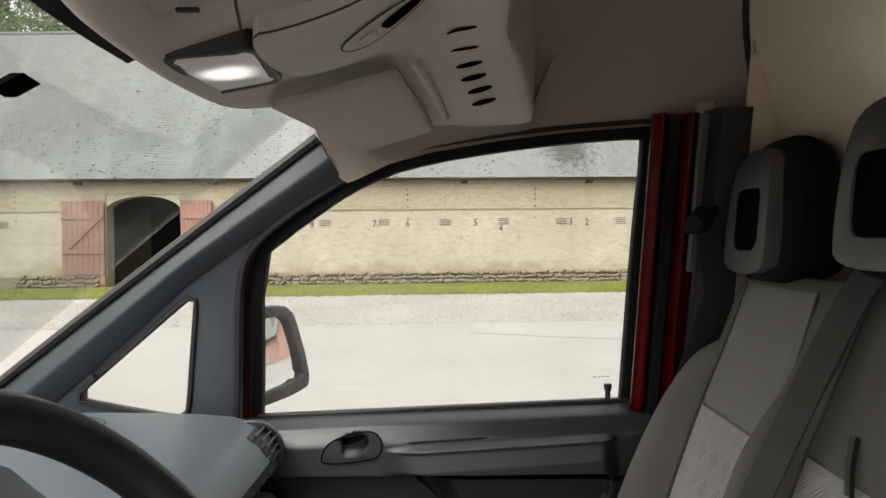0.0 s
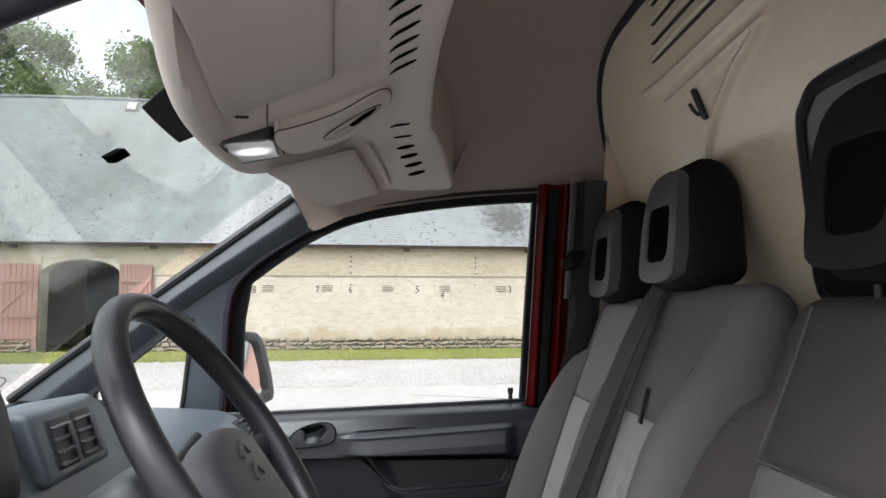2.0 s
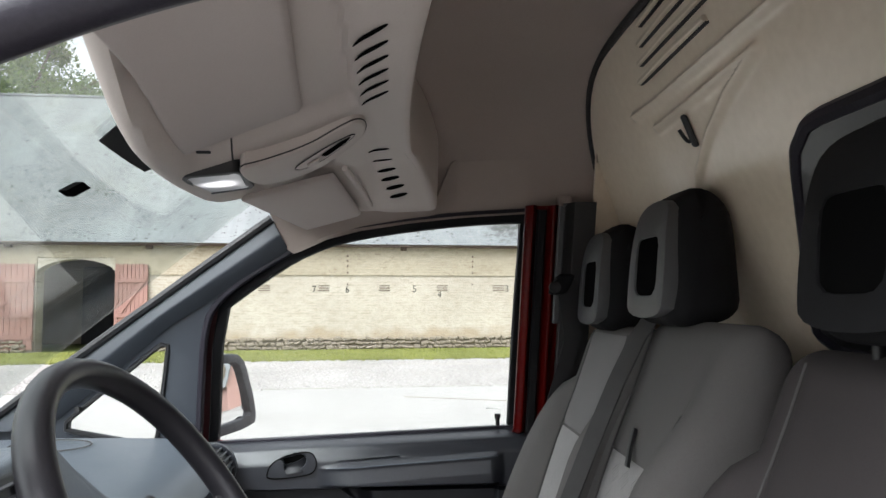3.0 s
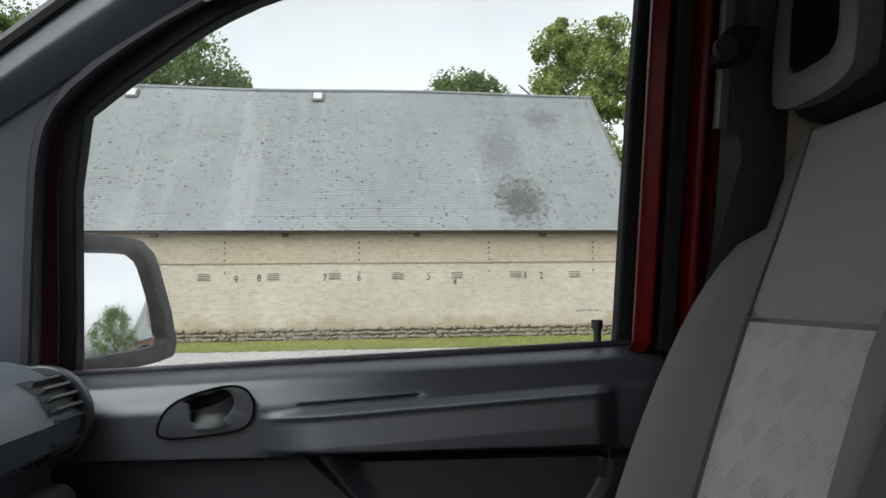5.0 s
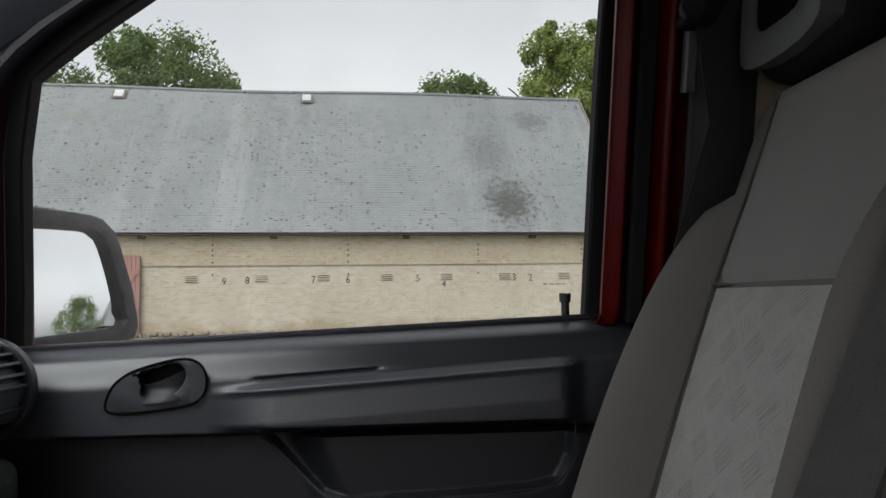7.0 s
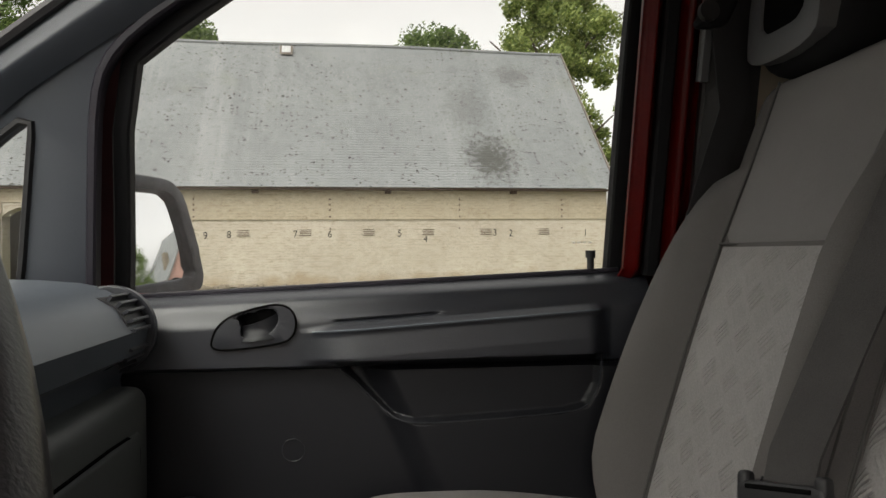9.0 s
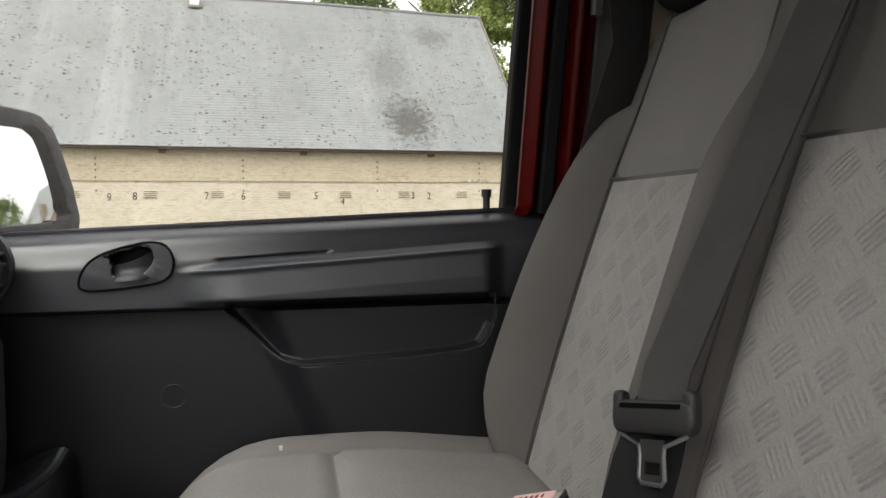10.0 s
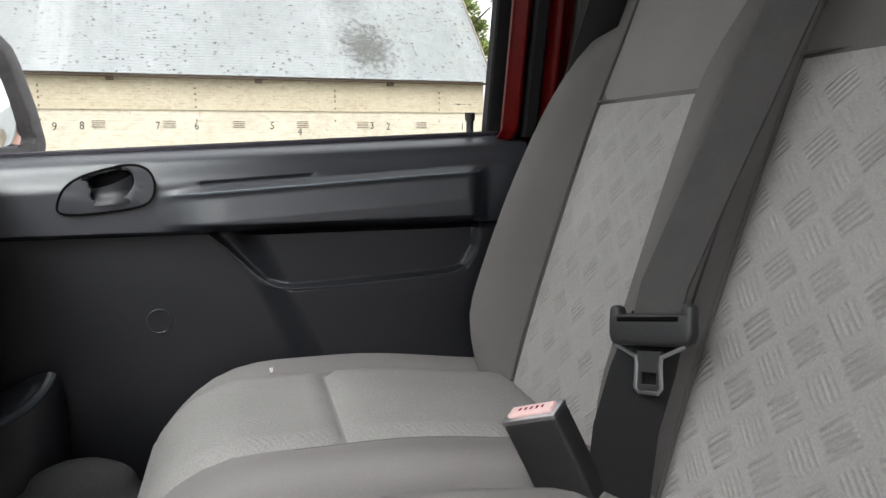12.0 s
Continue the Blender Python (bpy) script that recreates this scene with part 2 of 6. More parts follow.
M_concrete = surface("pale_concrete", (0.265, 0.256, 0.242), (0.345, 0.334, 0.317), 0.92, grain=6, bump=0.2, patch=0.25, spread=0.4, spec=0.2, depth=0.01)
M_earth = surface("far_meadow", (0.08, 0.11, 0.03), (0.15, 0.17, 0.06), 1.0, grain=2, bump=0.3, patch=0.08, spec=0.1)
M_gate = surface("faded_red_boards", (0.22, 0.115, 0.095), (0.31, 0.18, 0.15), 0.85, grain=25, bump=0.4, patch=1.2, depth=0.005)
# near-black that paints the shade inside the barn
M_dark = surface("barn_shade_black", (0.012, 0.013, 0.016), (0.022, 0.024, 0.028), 1.0, grain=5, bump=0.1)
M_ink = surface("black_wall_paint", (0.012, 0.012, 0.012), (0.03, 0.03, 0.028), 0.9, grain=60, bump=0.1)
M_iron = surface("rusty_iron", (0.05, 0.032, 0.022), (0.09, 0.06, 0.045), 0.8, metal=0.3, grain=90, bump=0.4)
M_bark = surface("tree_bark", (0.07, 0.055, 0.04), (0.13, 0.105, 0.08), 0.95, grain=12, bump=0.8, depth=0.03)
M_timber = surface("grey_timber", (0.10, 0.085, 0.07), (0.18, 0.155, 0.13), 0.9, grain=30, bump=0.4, patch=2)
M_pinkwall = surface("red_brick_far", (0.36, 0.21, 0.175), (0.44, 0.28, 0.24), 0.9, grain=8, bump=0.3, patch=0.6)


def leaf_material(name, dark, light):
    m, n, l, p = shader(name)
    info, ramp, thin, mix = n.new("ShaderNodeNewGeometry"), n.new("ShaderNodeValToRGB"), n.new("ShaderNodeBsdfTranslucent"), n.new("ShaderNodeMixShader")
    l.new(info.outputs["Random Per Island"], ramp.inputs[0])
    ramp.color_ramp.elements[0].color, ramp.color_ramp.elements[1].color = (*dark, 1), (*light, 1)
    l.new(ramp.outputs[0], p.inputs["Base Color"])
    l.new(ramp.outputs[0], thin.inputs[0])
    p.inputs["Roughness"].default_value = 0.6
    p.inputs["Specular IOR Level"].default_value = 0.3
    mix.inputs[0].default_value = 0.45
    l.new(p.outputs[0], mix.inputs[1])
    l.new(thin.outputs[0], mix.inputs[2])
    l.new(mix.outputs[0], n["Material Output"].inputs[0])
    return m


M_leaf = leaf_material("green_leaves", (0.05, 0.09, 0.03), (0.20, 0.28, 0.09))
M_leaf2 = leaf_material("yellow_green_leaves", (0.085, 0.13, 0.035), (0.34, 0.40, 0.13))


def roof_material():
    m = surface("weathered_grey_slates", (0.132, 0.141, 0.142), (0.187, 0.198, 0.197), 0.75, grain=3.0, bump=0.2, patch=0.35, spread=0.4, spec=0.35, depth=0.02)
    n, l = m.node_tree.nodes, m.node_tree.links
    p = n["Principled BSDF"]
    base = p.inputs["Base Color"].links[0].from_socket
    tc = n.new("ShaderNodeTexCoord")

    def blot(scale, lo, hi, dark, before, stretch=(1, 1, 1), detail=8, shift=0.0):
        mp, no, ra, mx = n.new("ShaderNodeMapping"), n.new("ShaderNodeTexNoise"), n.new("ShaderNodeMapRange"), n.new("ShaderNodeMixRGB")
        mp.inputs["Scale"].default_value = stretch
        mp.inputs["Location"].default_value = (shift, shift, 0)
        no.inputs["Scale"].default_value, no.inputs["Detail"].default_value, no.inputs["Roughness"].default_value = scale, detail, 0.7
        l.new(tc.outputs["Object"], mp.inputs[0])
        l.new(mp.outputs[0], no.inputs["Vector"])
        l.new(no.outputs["Fac"], ra.inputs["Value"])
        ra.inputs["From Min"].default_value, ra.inputs["From Max"].default_value = lo, hi
        l.new(ra.outputs[0], mx.inputs[0])
        l.new(before, mx.inputs[1])
        mx.inputs[2].default_value = (*dark, 1)
        return mx.outputs[0]

    c = blot(0.5, 0.55, 0.72, (0.15, 0.16, 0.145), base)
    c = blot(0.9, 0.50, 0.90, (0.26, 0.27, 0.265), c, (1.0, 0.05, 0.05), 5, 2.0)
    c = blot(2.6, 0.64, 0.74, (0.10, 0.10, 0.092), c, (1, 1, 1.6))
    c = blot(9.0, 0.58, 0.74, (0.13, 0.135, 0.13), c, (1, 1, 1.4), shift=3.0)
    c = blot(5.0, 0.70, 0.73, (0.05, 0.05, 0.045), c, (1, 1, 1.5), shift=7.0)
    vo, vm, near, some, both, mx = n.new("ShaderNodeTexVoronoi"), n.new("ShaderNodeMapping"), n.new("ShaderNodeMapRange"), n.new("ShaderNodeMapRange"), n.new("ShaderNodeMath"), n.new("ShaderNodeMixRGB")
    vm.inputs["Scale"].default_value = (1.0, 1.0, 1.9)
    l.new(tc.outputs["Object"], vm.inputs[0])
    wob = n.new("ShaderNodeTexNoise")
    wob.inputs["Scale"].default_value, wob.inputs["Detail"].default_value = 9.0, 4
    l.new(tc.outputs["Object"], wob.inputs["Vector"])
    push = n.new("ShaderNodeMixRGB")
    push.blend_type, push.inputs[0].default_value = "LINEAR_LIGHT", 0.12
    l.new(vm.outputs[0], push.inputs[1])
    l.new(wob.outputs["Color"], push.inputs[2])
    l.new(push.outputs[0], vo.inputs["Vector"])
    vo.inputs["Scale"].default_value = 6.5
    l.new(vo.outputs["Distance"], near.inputs["Value"])
    near.inputs["From Min"].default_value, near.inputs["From Max"].default_value = 0.33, 0.25
    sepc = n.new("ShaderNodeSeparateColor")
    l.new(vo.outputs["Color"], sepc.inputs[0])
    l.new(sepc.outputs[0], some.inputs["Value"])
    some.inputs["From Min"].default_value, some.inputs["From Max"].default_value = 0.60, 0.72
    both.operation = "MULTIPLY"
    l.new(near.outputs[0], both.inputs[0])
    l.new(some.outputs[0], both.inputs[1])
    clus, cran, cmul = n.new("ShaderNodeTexNoise"), n.new("ShaderNodeMapRange"), n.new("ShaderNodeMath")
    clus.inputs["Scale"].default_value, clus.inputs["Detail"].default_value = 0.55, 5
    l.new(tc.outputs["Object"], clus.inputs["Vector"])
    l.new(clus.outputs["Fac"], cran.inputs["Value"])
    cran.inputs["From Min"].default_value, cran.inputs["From Max"].default_value = 0.34, 0.50
    cran.inputs["To Min"].default_value = 0.25
    cmul.operation = "MULTIPLY"
    l.new(both.outputs[0], cmul.inputs[0])
    l.new(cran.outputs[0], cmul.inputs[1])
    l.new(cmul.outputs[0], mx.inputs[0])
    l.new(c, mx.inputs[1])
    mx.inputs[2].default_value = (0.035, 0.036, 0.033, 1)
    c = mx.outputs[0]
    # one large blot of moss, well right of the middle of the slope, and a small one near the ridge
    for (cx, cz, rx, rz, much) in ((3.75, 4.15, 1.8, 1.7, 0.95), (5.3, 7.5, 1.4, 1.1, 0.5), (3.3, 6.0, 1.6, 2.2, 0.35)):
        sep, k1, k2 = n.new("ShaderNodeVectorMath"), n.new("ShaderNodeVectorMath"), n.new("ShaderNodeVectorMath")
        sep.operation, k1.operation, k2.operation = "SUBTRACT", "MULTIPLY", "LENGTH"
        l.new(tc.outputs["Object"], sep.inputs[0])
        sep.inputs[1].default_value = (cx, 0, cz)
        l.new(sep.outputs[0], k1.inputs[0])
        k1.inputs[1].default_value = (1 / rx, 0, 1 / rz)
        l.new(k1.outputs[0], k2.inputs[0])
        no, ad, ra, mx = n.new("ShaderNodeTexNoise"), n.new("ShaderNodeMath"), n.new("ShaderNodeMapRange"), n.new("ShaderNodeMixRGB")
        no.inputs["Scale"].default_value, no.inputs["Detail"].default_value, no.inputs["Roughness"].default_value = 4.5, 9, 0.9
        lay = n.new("ShaderNodeMapping")
        lay.inputs["Scale"].default_value = (1.0, 1.0, 1.7)
        l.new(tc.outputs["Object"], lay.inputs[0])
        l.new(lay.outputs[0], no.inputs["Vector"])
        ad.operation = "MULTIPLY_ADD"
        l.new(no.outputs["Fac"], ad.inputs[0])
        ad.inputs[1].default_value = 3.4
        l.new(k2.outputs["Value"], ad.inputs[2])
        ra.inputs["From Min"].default_value, ra.inputs["From Max"].default_value = 2.18, 1.98
        ra.inputs["To Max"].default_value = much
        l.new(ad.outputs[0], ra.inputs["Value"])
        l.new(ra.outputs[0], mx.inputs[0])
        l.new(c, mx.inputs[1])
        mx.inputs[2].default_value = (0.055, 0.056, 0.05, 1)
        c = mx.outputs[0]
    l.new(c, p.inputs["Base Color"])
    return m


M_slate = roof_material()


def courses(m, dark, strength, stain=None):
    """Faint brick courses in a wall's colour, and damp stains of their own shape above its foot."""
    n, l = m.node_tree.nodes, m.node_tree.links
    p = n["Principled BSDF"]
    c = p.inputs["Base Color"].links[0].from_socket
    tc, mp, br, mx = n.new("ShaderNodeTexCoord"), n.new("ShaderNodeMapping"), n.new("ShaderNodeTexBrick"), n.new("ShaderNodeMixRGB")
    no, ra, mu = n.new("ShaderNodeTexNoise"), n.new("ShaderNodeMapRange"), n.new("ShaderNodeMath")
    mp.inputs["Rotation"].default_value = (radians(90), 0, 0)
    l.new(tc.outputs["Object"], mp.inputs[0])
    l.new(mp.outputs[0], br.inputs["Vector"])
    br.inputs["Scale"].default_value = 1.0
    br.inputs["Brick Width"].default_value, br.inputs["Row Height"].default_value, br.inputs["Mortar Size"].default_value = 0.25, 0.077, 0.012
    br.inputs["Color1"].default_value, br.inputs["Color2"].default_value, br.inputs["Mortar"].default_value = (0, 0, 0, 1), (0.25, 0.25, 0.25, 1), (1, 1, 1, 1)
    mp2 = n.new("ShaderNodeMapping")
    mp2.inputs["Scale"].default_value = (1.3, 1, 3.0)
    l.new(tc.outputs["Object"], mp2.inputs[0])
    l.new(mp2.outputs[0], no.inputs["Vector"])
    no.inputs["Scale"].default_value, no.inputs["Detail"].default_value, no.inputs["Roughness"].default_value = 3.0, 10, 0.78
    l.new(no.outputs["Fac"], ra.inputs["Value"])
    ra.inputs["From Min"].default_value, ra.inputs["From Max"].default_value = 0.46, 0.64
    mu.operation = "MULTIPLY"
    l.new(ra.outputs[0], mu.inputs[0])
    k = n.new("ShaderNodeMath")
    k.operation = "MULTIPLY_ADD"
    l.new(br.outputs["Color"], k.inputs[0])
    k.inputs[1].default_value, k.inputs[2].default_value = strength, 0.12
    l.new(k.outputs[0], mu.inputs[1])
    l.new(mu.outputs[0], mx.inputs[0])
    l.new(c, mx.inputs[1])
    mx.inputs[2].default_value = (*dark, 1)
    c = mx.outputs[0]
    if stain:
        sep, up, n2, r2, m2, x2 = n.new("ShaderNodeSeparateXYZ"), n.new("ShaderNodeMapRange"), n.new("ShaderNodeTexNoise"), n.new("ShaderNodeMapRange"), n.new("ShaderNodeMath"), n.new("ShaderNodeMixRGB")
        l.new(tc.outputs["Object"], sep.inputs[0])
        l.new(sep.outputs[2], up.inputs["Value"])
        up.inputs["From Min"].default_value, up.inputs["From Max"].default_value = 0.30, 0.95
        up.inputs["To Min"].default_value, up.inputs["To Max"].default_value = 0.36, -0.12
        n2.inputs["Scale"].default_value, n2.inputs["Detail"].default_value = 1.3, 7
        l.new(tc.outputs["Object"], n2.inputs["Vector"])
        m2.operation = "ADD"
        l.new(n2.outputs["Fac"], m2.inputs[0])
        l.new(up.outputs[0], m2.inputs[1])
        l.new(m2.outputs[0], r2.inputs["Value"])
        r2.inputs["From Min"].default_value, r2.inputs["From Max"].default_value = 0.58, 0.82
        r2.inputs["To Max"].default_value = 0.65
        l.new(r2.outputs[0], x2.inputs[0])
        l.new(c, x2.inputs[1])
        x2.inputs[2].default_value = (*stain, 1)
        c = x2.outputs[0]
    l.new(c, p.inputs["Base Color"])


courses(M_plaster, (0.22, 0.18, 0.125), 0.8, (0.27, 0.208, 0.128))
courses(M_upper, (0.20, 0.155, 0.10), 0.8)


# ---- building helpers ----
PLACE = {}


def thing(name, label, category, at=(0, 0, 0), turn=0.0, kind="", group=""):
    ob = new(name)
    ob.empty_display_size = 0.1
    ob.matrix_basis = pose(*at, 0, 0, turn)
    PLACE[ob] = ob.matrix_basis.copy()
    return tagged(ob, label, category, group, kind)


def part(name, bm, material, parent, label="", local=False, smooth=True, kind=""):
    """Link a bmesh as one mesh object under a thing or a part; its places are the world's unless local."""
    if not local:
        bm.transform(PLACE[parent].inverted())
    bmesh.ops.recalc_face_normals(bm, faces=bm.faces)
    me = bpy.data.meshes.new(name)
    for f in bm.faces:
        f.smooth = smooth
    bm.to_mesh(me)
    bm.free()
    if smooth:
        me.set_sharp_from_angle(angle=radians(40))
    me.materials.append(material)
    ob = new(name, me)
    ob.parent = parent
    PLACE[ob] = PLACE[parent]
    return tagged(ob, label, kind=kind)


def setting(name, bm, material, label, category, smooth=False):
    me = bpy.data.meshes.new(name)
    bmesh.ops.recalc_face_normals(bm, faces=bm.faces)
    for f in bm.faces:
        f.smooth = smooth
    bm.to_mesh(me)
    bm.free()
    me.materials.append(material)
    ob = new(name, me)
    PLACE[ob] = Matrix()
    return tagged(ob, label, category, kind="structure")


def join(*some):
    bm = bmesh.new()
    for b in some:
        me = bpy.data.meshes.new("joined")
        b.to_mesh(me)
        b.free()
        bm.from_mesh(me)
        bpy.data.meshes.remove(me)
    return bm


def steps(half, r, n):
    r = min(r, half * 0.999)
    inner = [-(half - r) + 2 * (half - r) * i / n for i in range(n + 1)]
    arc = [math.sin(a * math.pi / 8) for a in range(1, 5)]
    return [-(half - r) - r * a for a in reversed(arc)] + inner + [(half - r) + r * a for a in arc]


def soft_box(sx, sy, sz, r, n=(4, 4, 4), fn=None):
    """A box with rounded edges, cut finely enough to be bent by fn(x, y, z), about its own middle."""
    hs = (sx / 2, sy / 2, sz / 2)
    cuts = [steps(h, r, k) for h, k in zip(hs, n)]
    bm, made = bmesh.new(), {}

    def vert(p):
        key = tuple(round(c, 6) for c in p)
        if key not in made:
            inner = Vector([max(-(h - r), min(h - r, c)) for c, h in zip(p, hs)])
            d = Vector(p) - inner
            q = inner + d.normalized() * r if d.length > 1e-9 else inner
            made[key] = bm.verts.new(fn(*q) if fn else q)
        return made[key]

    for axis in range(3):
        a, b = [k for k in range(3) if k != axis]
        for side in (-1, 1):
            for i in range(len(cuts[a]) - 1):
                for j in range(len(cuts[b]) - 1):
                    ring = []
                    for u, v in ((i, j), (i + 1, j), (i + 1, j + 1), (i, j + 1)):
                        p = [0, 0, 0]
                        p[axis], p[a], p[b] = side * hs[axis], cuts[a][u], cuts[b][v]
                        ring.append(vert(p))
                    if len(set(ring)) == 4:
                        bm.faces.new(ring)
    return bm


def block(x0, x1, y0, y1, z0, z1, r=0.004, n=1):
    c = ((x0 + x1) / 2, (y0 + y1) / 2, (z0 + z1) / 2)
    return soft_box(x1 - x0, y1 - y0, z1 - z0, min(r, (x1 - x0) / 2.01, (y1 - y0) / 2.01, (z1 - z0) / 2.01), (n, n, n), lambda x, y, z: (x + c[0], y + c[1], z + c[2]))


def sheet(rows, thick=None):
    """A surface through a grid of places; thick: the vector by which its back lies behind it."""
    bm = bmesh.new()
    g = [[bm.verts.new(p) for p in row] for row in rows]
    for a, b in zip(g, g[1:]):
        for i in range(len(a) - 1):
            bm.faces.new((a[i], a[i + 1], b[i + 1], b[i]))
    if thick is not None:
        back = [[bm.verts.new(Vector(p) + Vector(thick)) for p in row] for row in rows]
        for a, b in zip(back, back[1:]):
            for i in range(len(a) - 1):
                bm.faces.new((a[i], b[i], b[i + 1], a[i + 1]))
        rim = g[0] + [r[-1] for r in g[1:]] + g[-1][-2::-1] + [r[0] for r in g[-2:0:-1]]
        brim = back[0] + [r[-1] for r in back[1:]] + back[-1][-2::-1] + [r[0] for r in back[-2:0:-1]]
        for i in range(len(rim)):
            j = (i + 1) % len(rim)
            bm.faces.new((rim[i], rim[j], brim[j], brim[i]))
    return bm


def rounded(path, closed=True, times=2, keep=0.25):
    """Cut the corners of a path."""
    pts = [Vector(p) for p in path]
    for _ in range(times):
        out = []
        pairs = list(zip(pts, pts[1:] + pts[:1])) if closed else list(zip(pts, pts[1:]))
        for a, b in pairs:
            out += [a.lerp(b, keep), a.lerp(b, 1 - keep)]
        if not closed:
            out = [pts[0]] + out[1:-1] + [pts[-1]]
        pts = out
    return pts


def sweep(path, profile, normal, closed=False):
    """A profile of (out, up) pairs carried along a path; up lies along normal, out across it."""
    pts, nn = [Vector(p) for p in path], Vector(normal).normalized()
    bm, rings = bmesh.new(), []
    for i, p in enumerate(pts):
        a = pts[i - 1] if i or closed else p
        b = pts[(i + 1) % len(pts)] if i < len(pts) - 1 or closed else p
        t = (b - a).normalized()
        out = t.cross(nn).normalized()
        up = out.cross(t).normalized()
        rings.append([bm.verts.new(p + out * u + up * v) for u, v in profile])
    pairs = list(zip(rings, rings[1:])) + ([(rings[-1], rings[0])] if closed else [])
    for ra, rb in pairs:
        for i in range(len(profile)):
            j = (i + 1) % len(profile)
            bm.faces.new((ra[i], ra[j], rb[j], rb[i]))
    if not closed:
        bm.faces.new(rings[0])
        bm.faces.new(rings[-1])
    return bm


def disc(r, n=8, squash=1.0, turn=0.0):
    return [(r * math.cos(turn + 2 * math.pi * i / n), squash * r * math.sin(turn + 2 * math.pi * i / n)) for i in range(n)]


def rect(a, b, r=0.0):
    if not r:
        return [(-a, -b), (a, -b), (a, b), (-a, b)]
    return [(-a + r, -b), (a - r, -b), (a, -b + r), (a, b - r), (a - r, b), (-a + r, b), (-a, b - r), (-a, -b + r)]


def tube(path, r, normal=(0, 0, 1), n=8, closed=False):
    return sweep(path, disc(r, n), normal, closed)


def plate(loops, thick, bevel=0.0):
    """A flat or nearly flat plate from an outer loop and holes, thick along a vector."""
    bm = bmesh.new()
    edges = []
    for loop in loops:
        vs = [bm.verts.new(p) for p in loop]
        edges += [bm.edges.new((a, b)) for a, b in zip(vs, vs[1:] + vs[:1])]
    bmesh.ops.triangle_fill(bm, use_beauty=True, use_dissolve=False, edges=edges)
    rim = [e for e in bm.edges if len(e.link_faces) == 1]
    pairs = [(e.verts[0], e.verts[1]) for e in rim]
    front = list(bm.verts)
    twin = {v: bm.verts.new(v.co + Vector(thick)) for v in front}
    for f in list(bm.faces):
        bm.faces.new([twin[v] for v in reversed(f.verts)])
    for a, b in pairs:
        bm.faces.new((a, b, twin[b], twin[a]))
    if bevel:
        sharp = [e for e in bm.edges if len(e.link_faces) == 2 and e.calc_face_angle(0) > 0.6]
        bmesh.ops.bevel(bm, geom=sharp, offset=bevel, segments=2, profile=0.5, affect="EDGES")
    return bm


def ribbon(path, wide, thick=0.0016):
    """A strap along a path of (place, across) pairs."""
    bm, rings = bmesh.new(), []
    for i, (p, across) in enumerate(path):
        a, b = Vector(path[max(0, i - 1)][0]), Vector(path[min(len(path) - 1, i + 1)][0])
        t, c = (b - a).normalized(), Vector(across).normalized()
        up = t.cross(c).normalized() * thick
        c = c * wide / 2
        p = Vector(p)
        rings.append([bm.verts.new(q) for q in (p - c - up, p - up * 1.3, p + c - up, p + c + up, p + up * 1.3, p - c + up)])
    for ra, rb in zip(rings, rings[1:]):
        for i in range(6):
            bm.faces.new((ra[i], ra[(i + 1) % 6], rb[(i + 1) % 6], rb[i]))
    bm.faces.new(rings[0])
    bm.faces.new(rings[-1])
    return bm


def smooth_step(a, b, x):
    t = max(0.0, min(1.0, (x - a) / (b - a)))
    return t * t * (3 - 2 * t)


# ---- the yard ----
LEAN_WALL = 4.0  # degrees by which the barn stands askew of the van
WALL_AT = 21.43  # metres from the van's frame to the barn's foot


def strip(y0, y1, z, x0=-260, x1=260, cuts=40):
    """A band of ground that runs along the barn."""
    k = math.tan(radians(LEAN_WALL))
    rows = []
    for y in (y0, (y0 + y1) / 2, y1):
        rows.append([(x0 + (x1 - x0) * i / cuts, y + k * max(-40, min(40, x0 + (x1 - x0) * i / cuts)), z) for i in range(cuts + 1)])
    return sheet(rows)


ground = setting("ground", sheet([[(x, y, -0.02) for x in np.linspace(-900, 900, 13)] for y in np.linspace(-900, 900, 13)]), M_earth, "green meadow reaching to the horizon", "ground")
CRACK = [(0.3, 10.90), (1.02, 10.63), (1.6, 10.40), (2.15, 10.24), (3.4, 9.75)]
pavement = setting("pavement", strip(-30, 12.1, 0.0, -60, 60), M_concrete, "pale worn concrete yard in front of the barn", "pavement")
part("crack", ribbon([((x, y, 0.003), (0.1, 1.0, 0.0)) for x, y in CRACK], 0.028, 0.002), M_mortar, pavement, "thin dark crack in the concrete")
gravel = setting("gravel_strip", strip(12.1, 17.65, 0.004, -60, 60), M_gravel, "pale loose gravel strip along the yard", "gravel")
lawn = setting("grass_verge", strip(17.65, 21.6, 0.02, -60, 60), M_grass, "narrow mown grass verge at the foot of the barn", "grass")

# loose stones and blades that break the even bands
random.seed(4)


def scatter(name, count, where, size, material, label, category, tall=0.6):
    verts, faces = [], []
    k = math.tan(radians(LEAN_WALL))
    for _ in range(count):
        x, y = random.uniform(where[0], where[1]), random.uniform(where[2], where[3])
        s = random.uniform(*size)
        b = len(verts)
        for a in range(5):
            r = s * random.uniform(0.6, 1.1)
            verts.append((x + r * math.cos(a * 1.257), y + k * x + r * math.sin(a * 1.257), 0.0))
        verts.append((x, y + k * x, s * tall * random.uniform(0.6, 1.3)))
        faces += [(b + a, b + (a + 1) % 5, b + 5) for a in range(5)]
    me = bpy.data.meshes.new(name)
    me.from_pydata(verts, [], faces)
    me.materials.append(material)
    return tagged(new(name, me), label, category, kind="stuff")


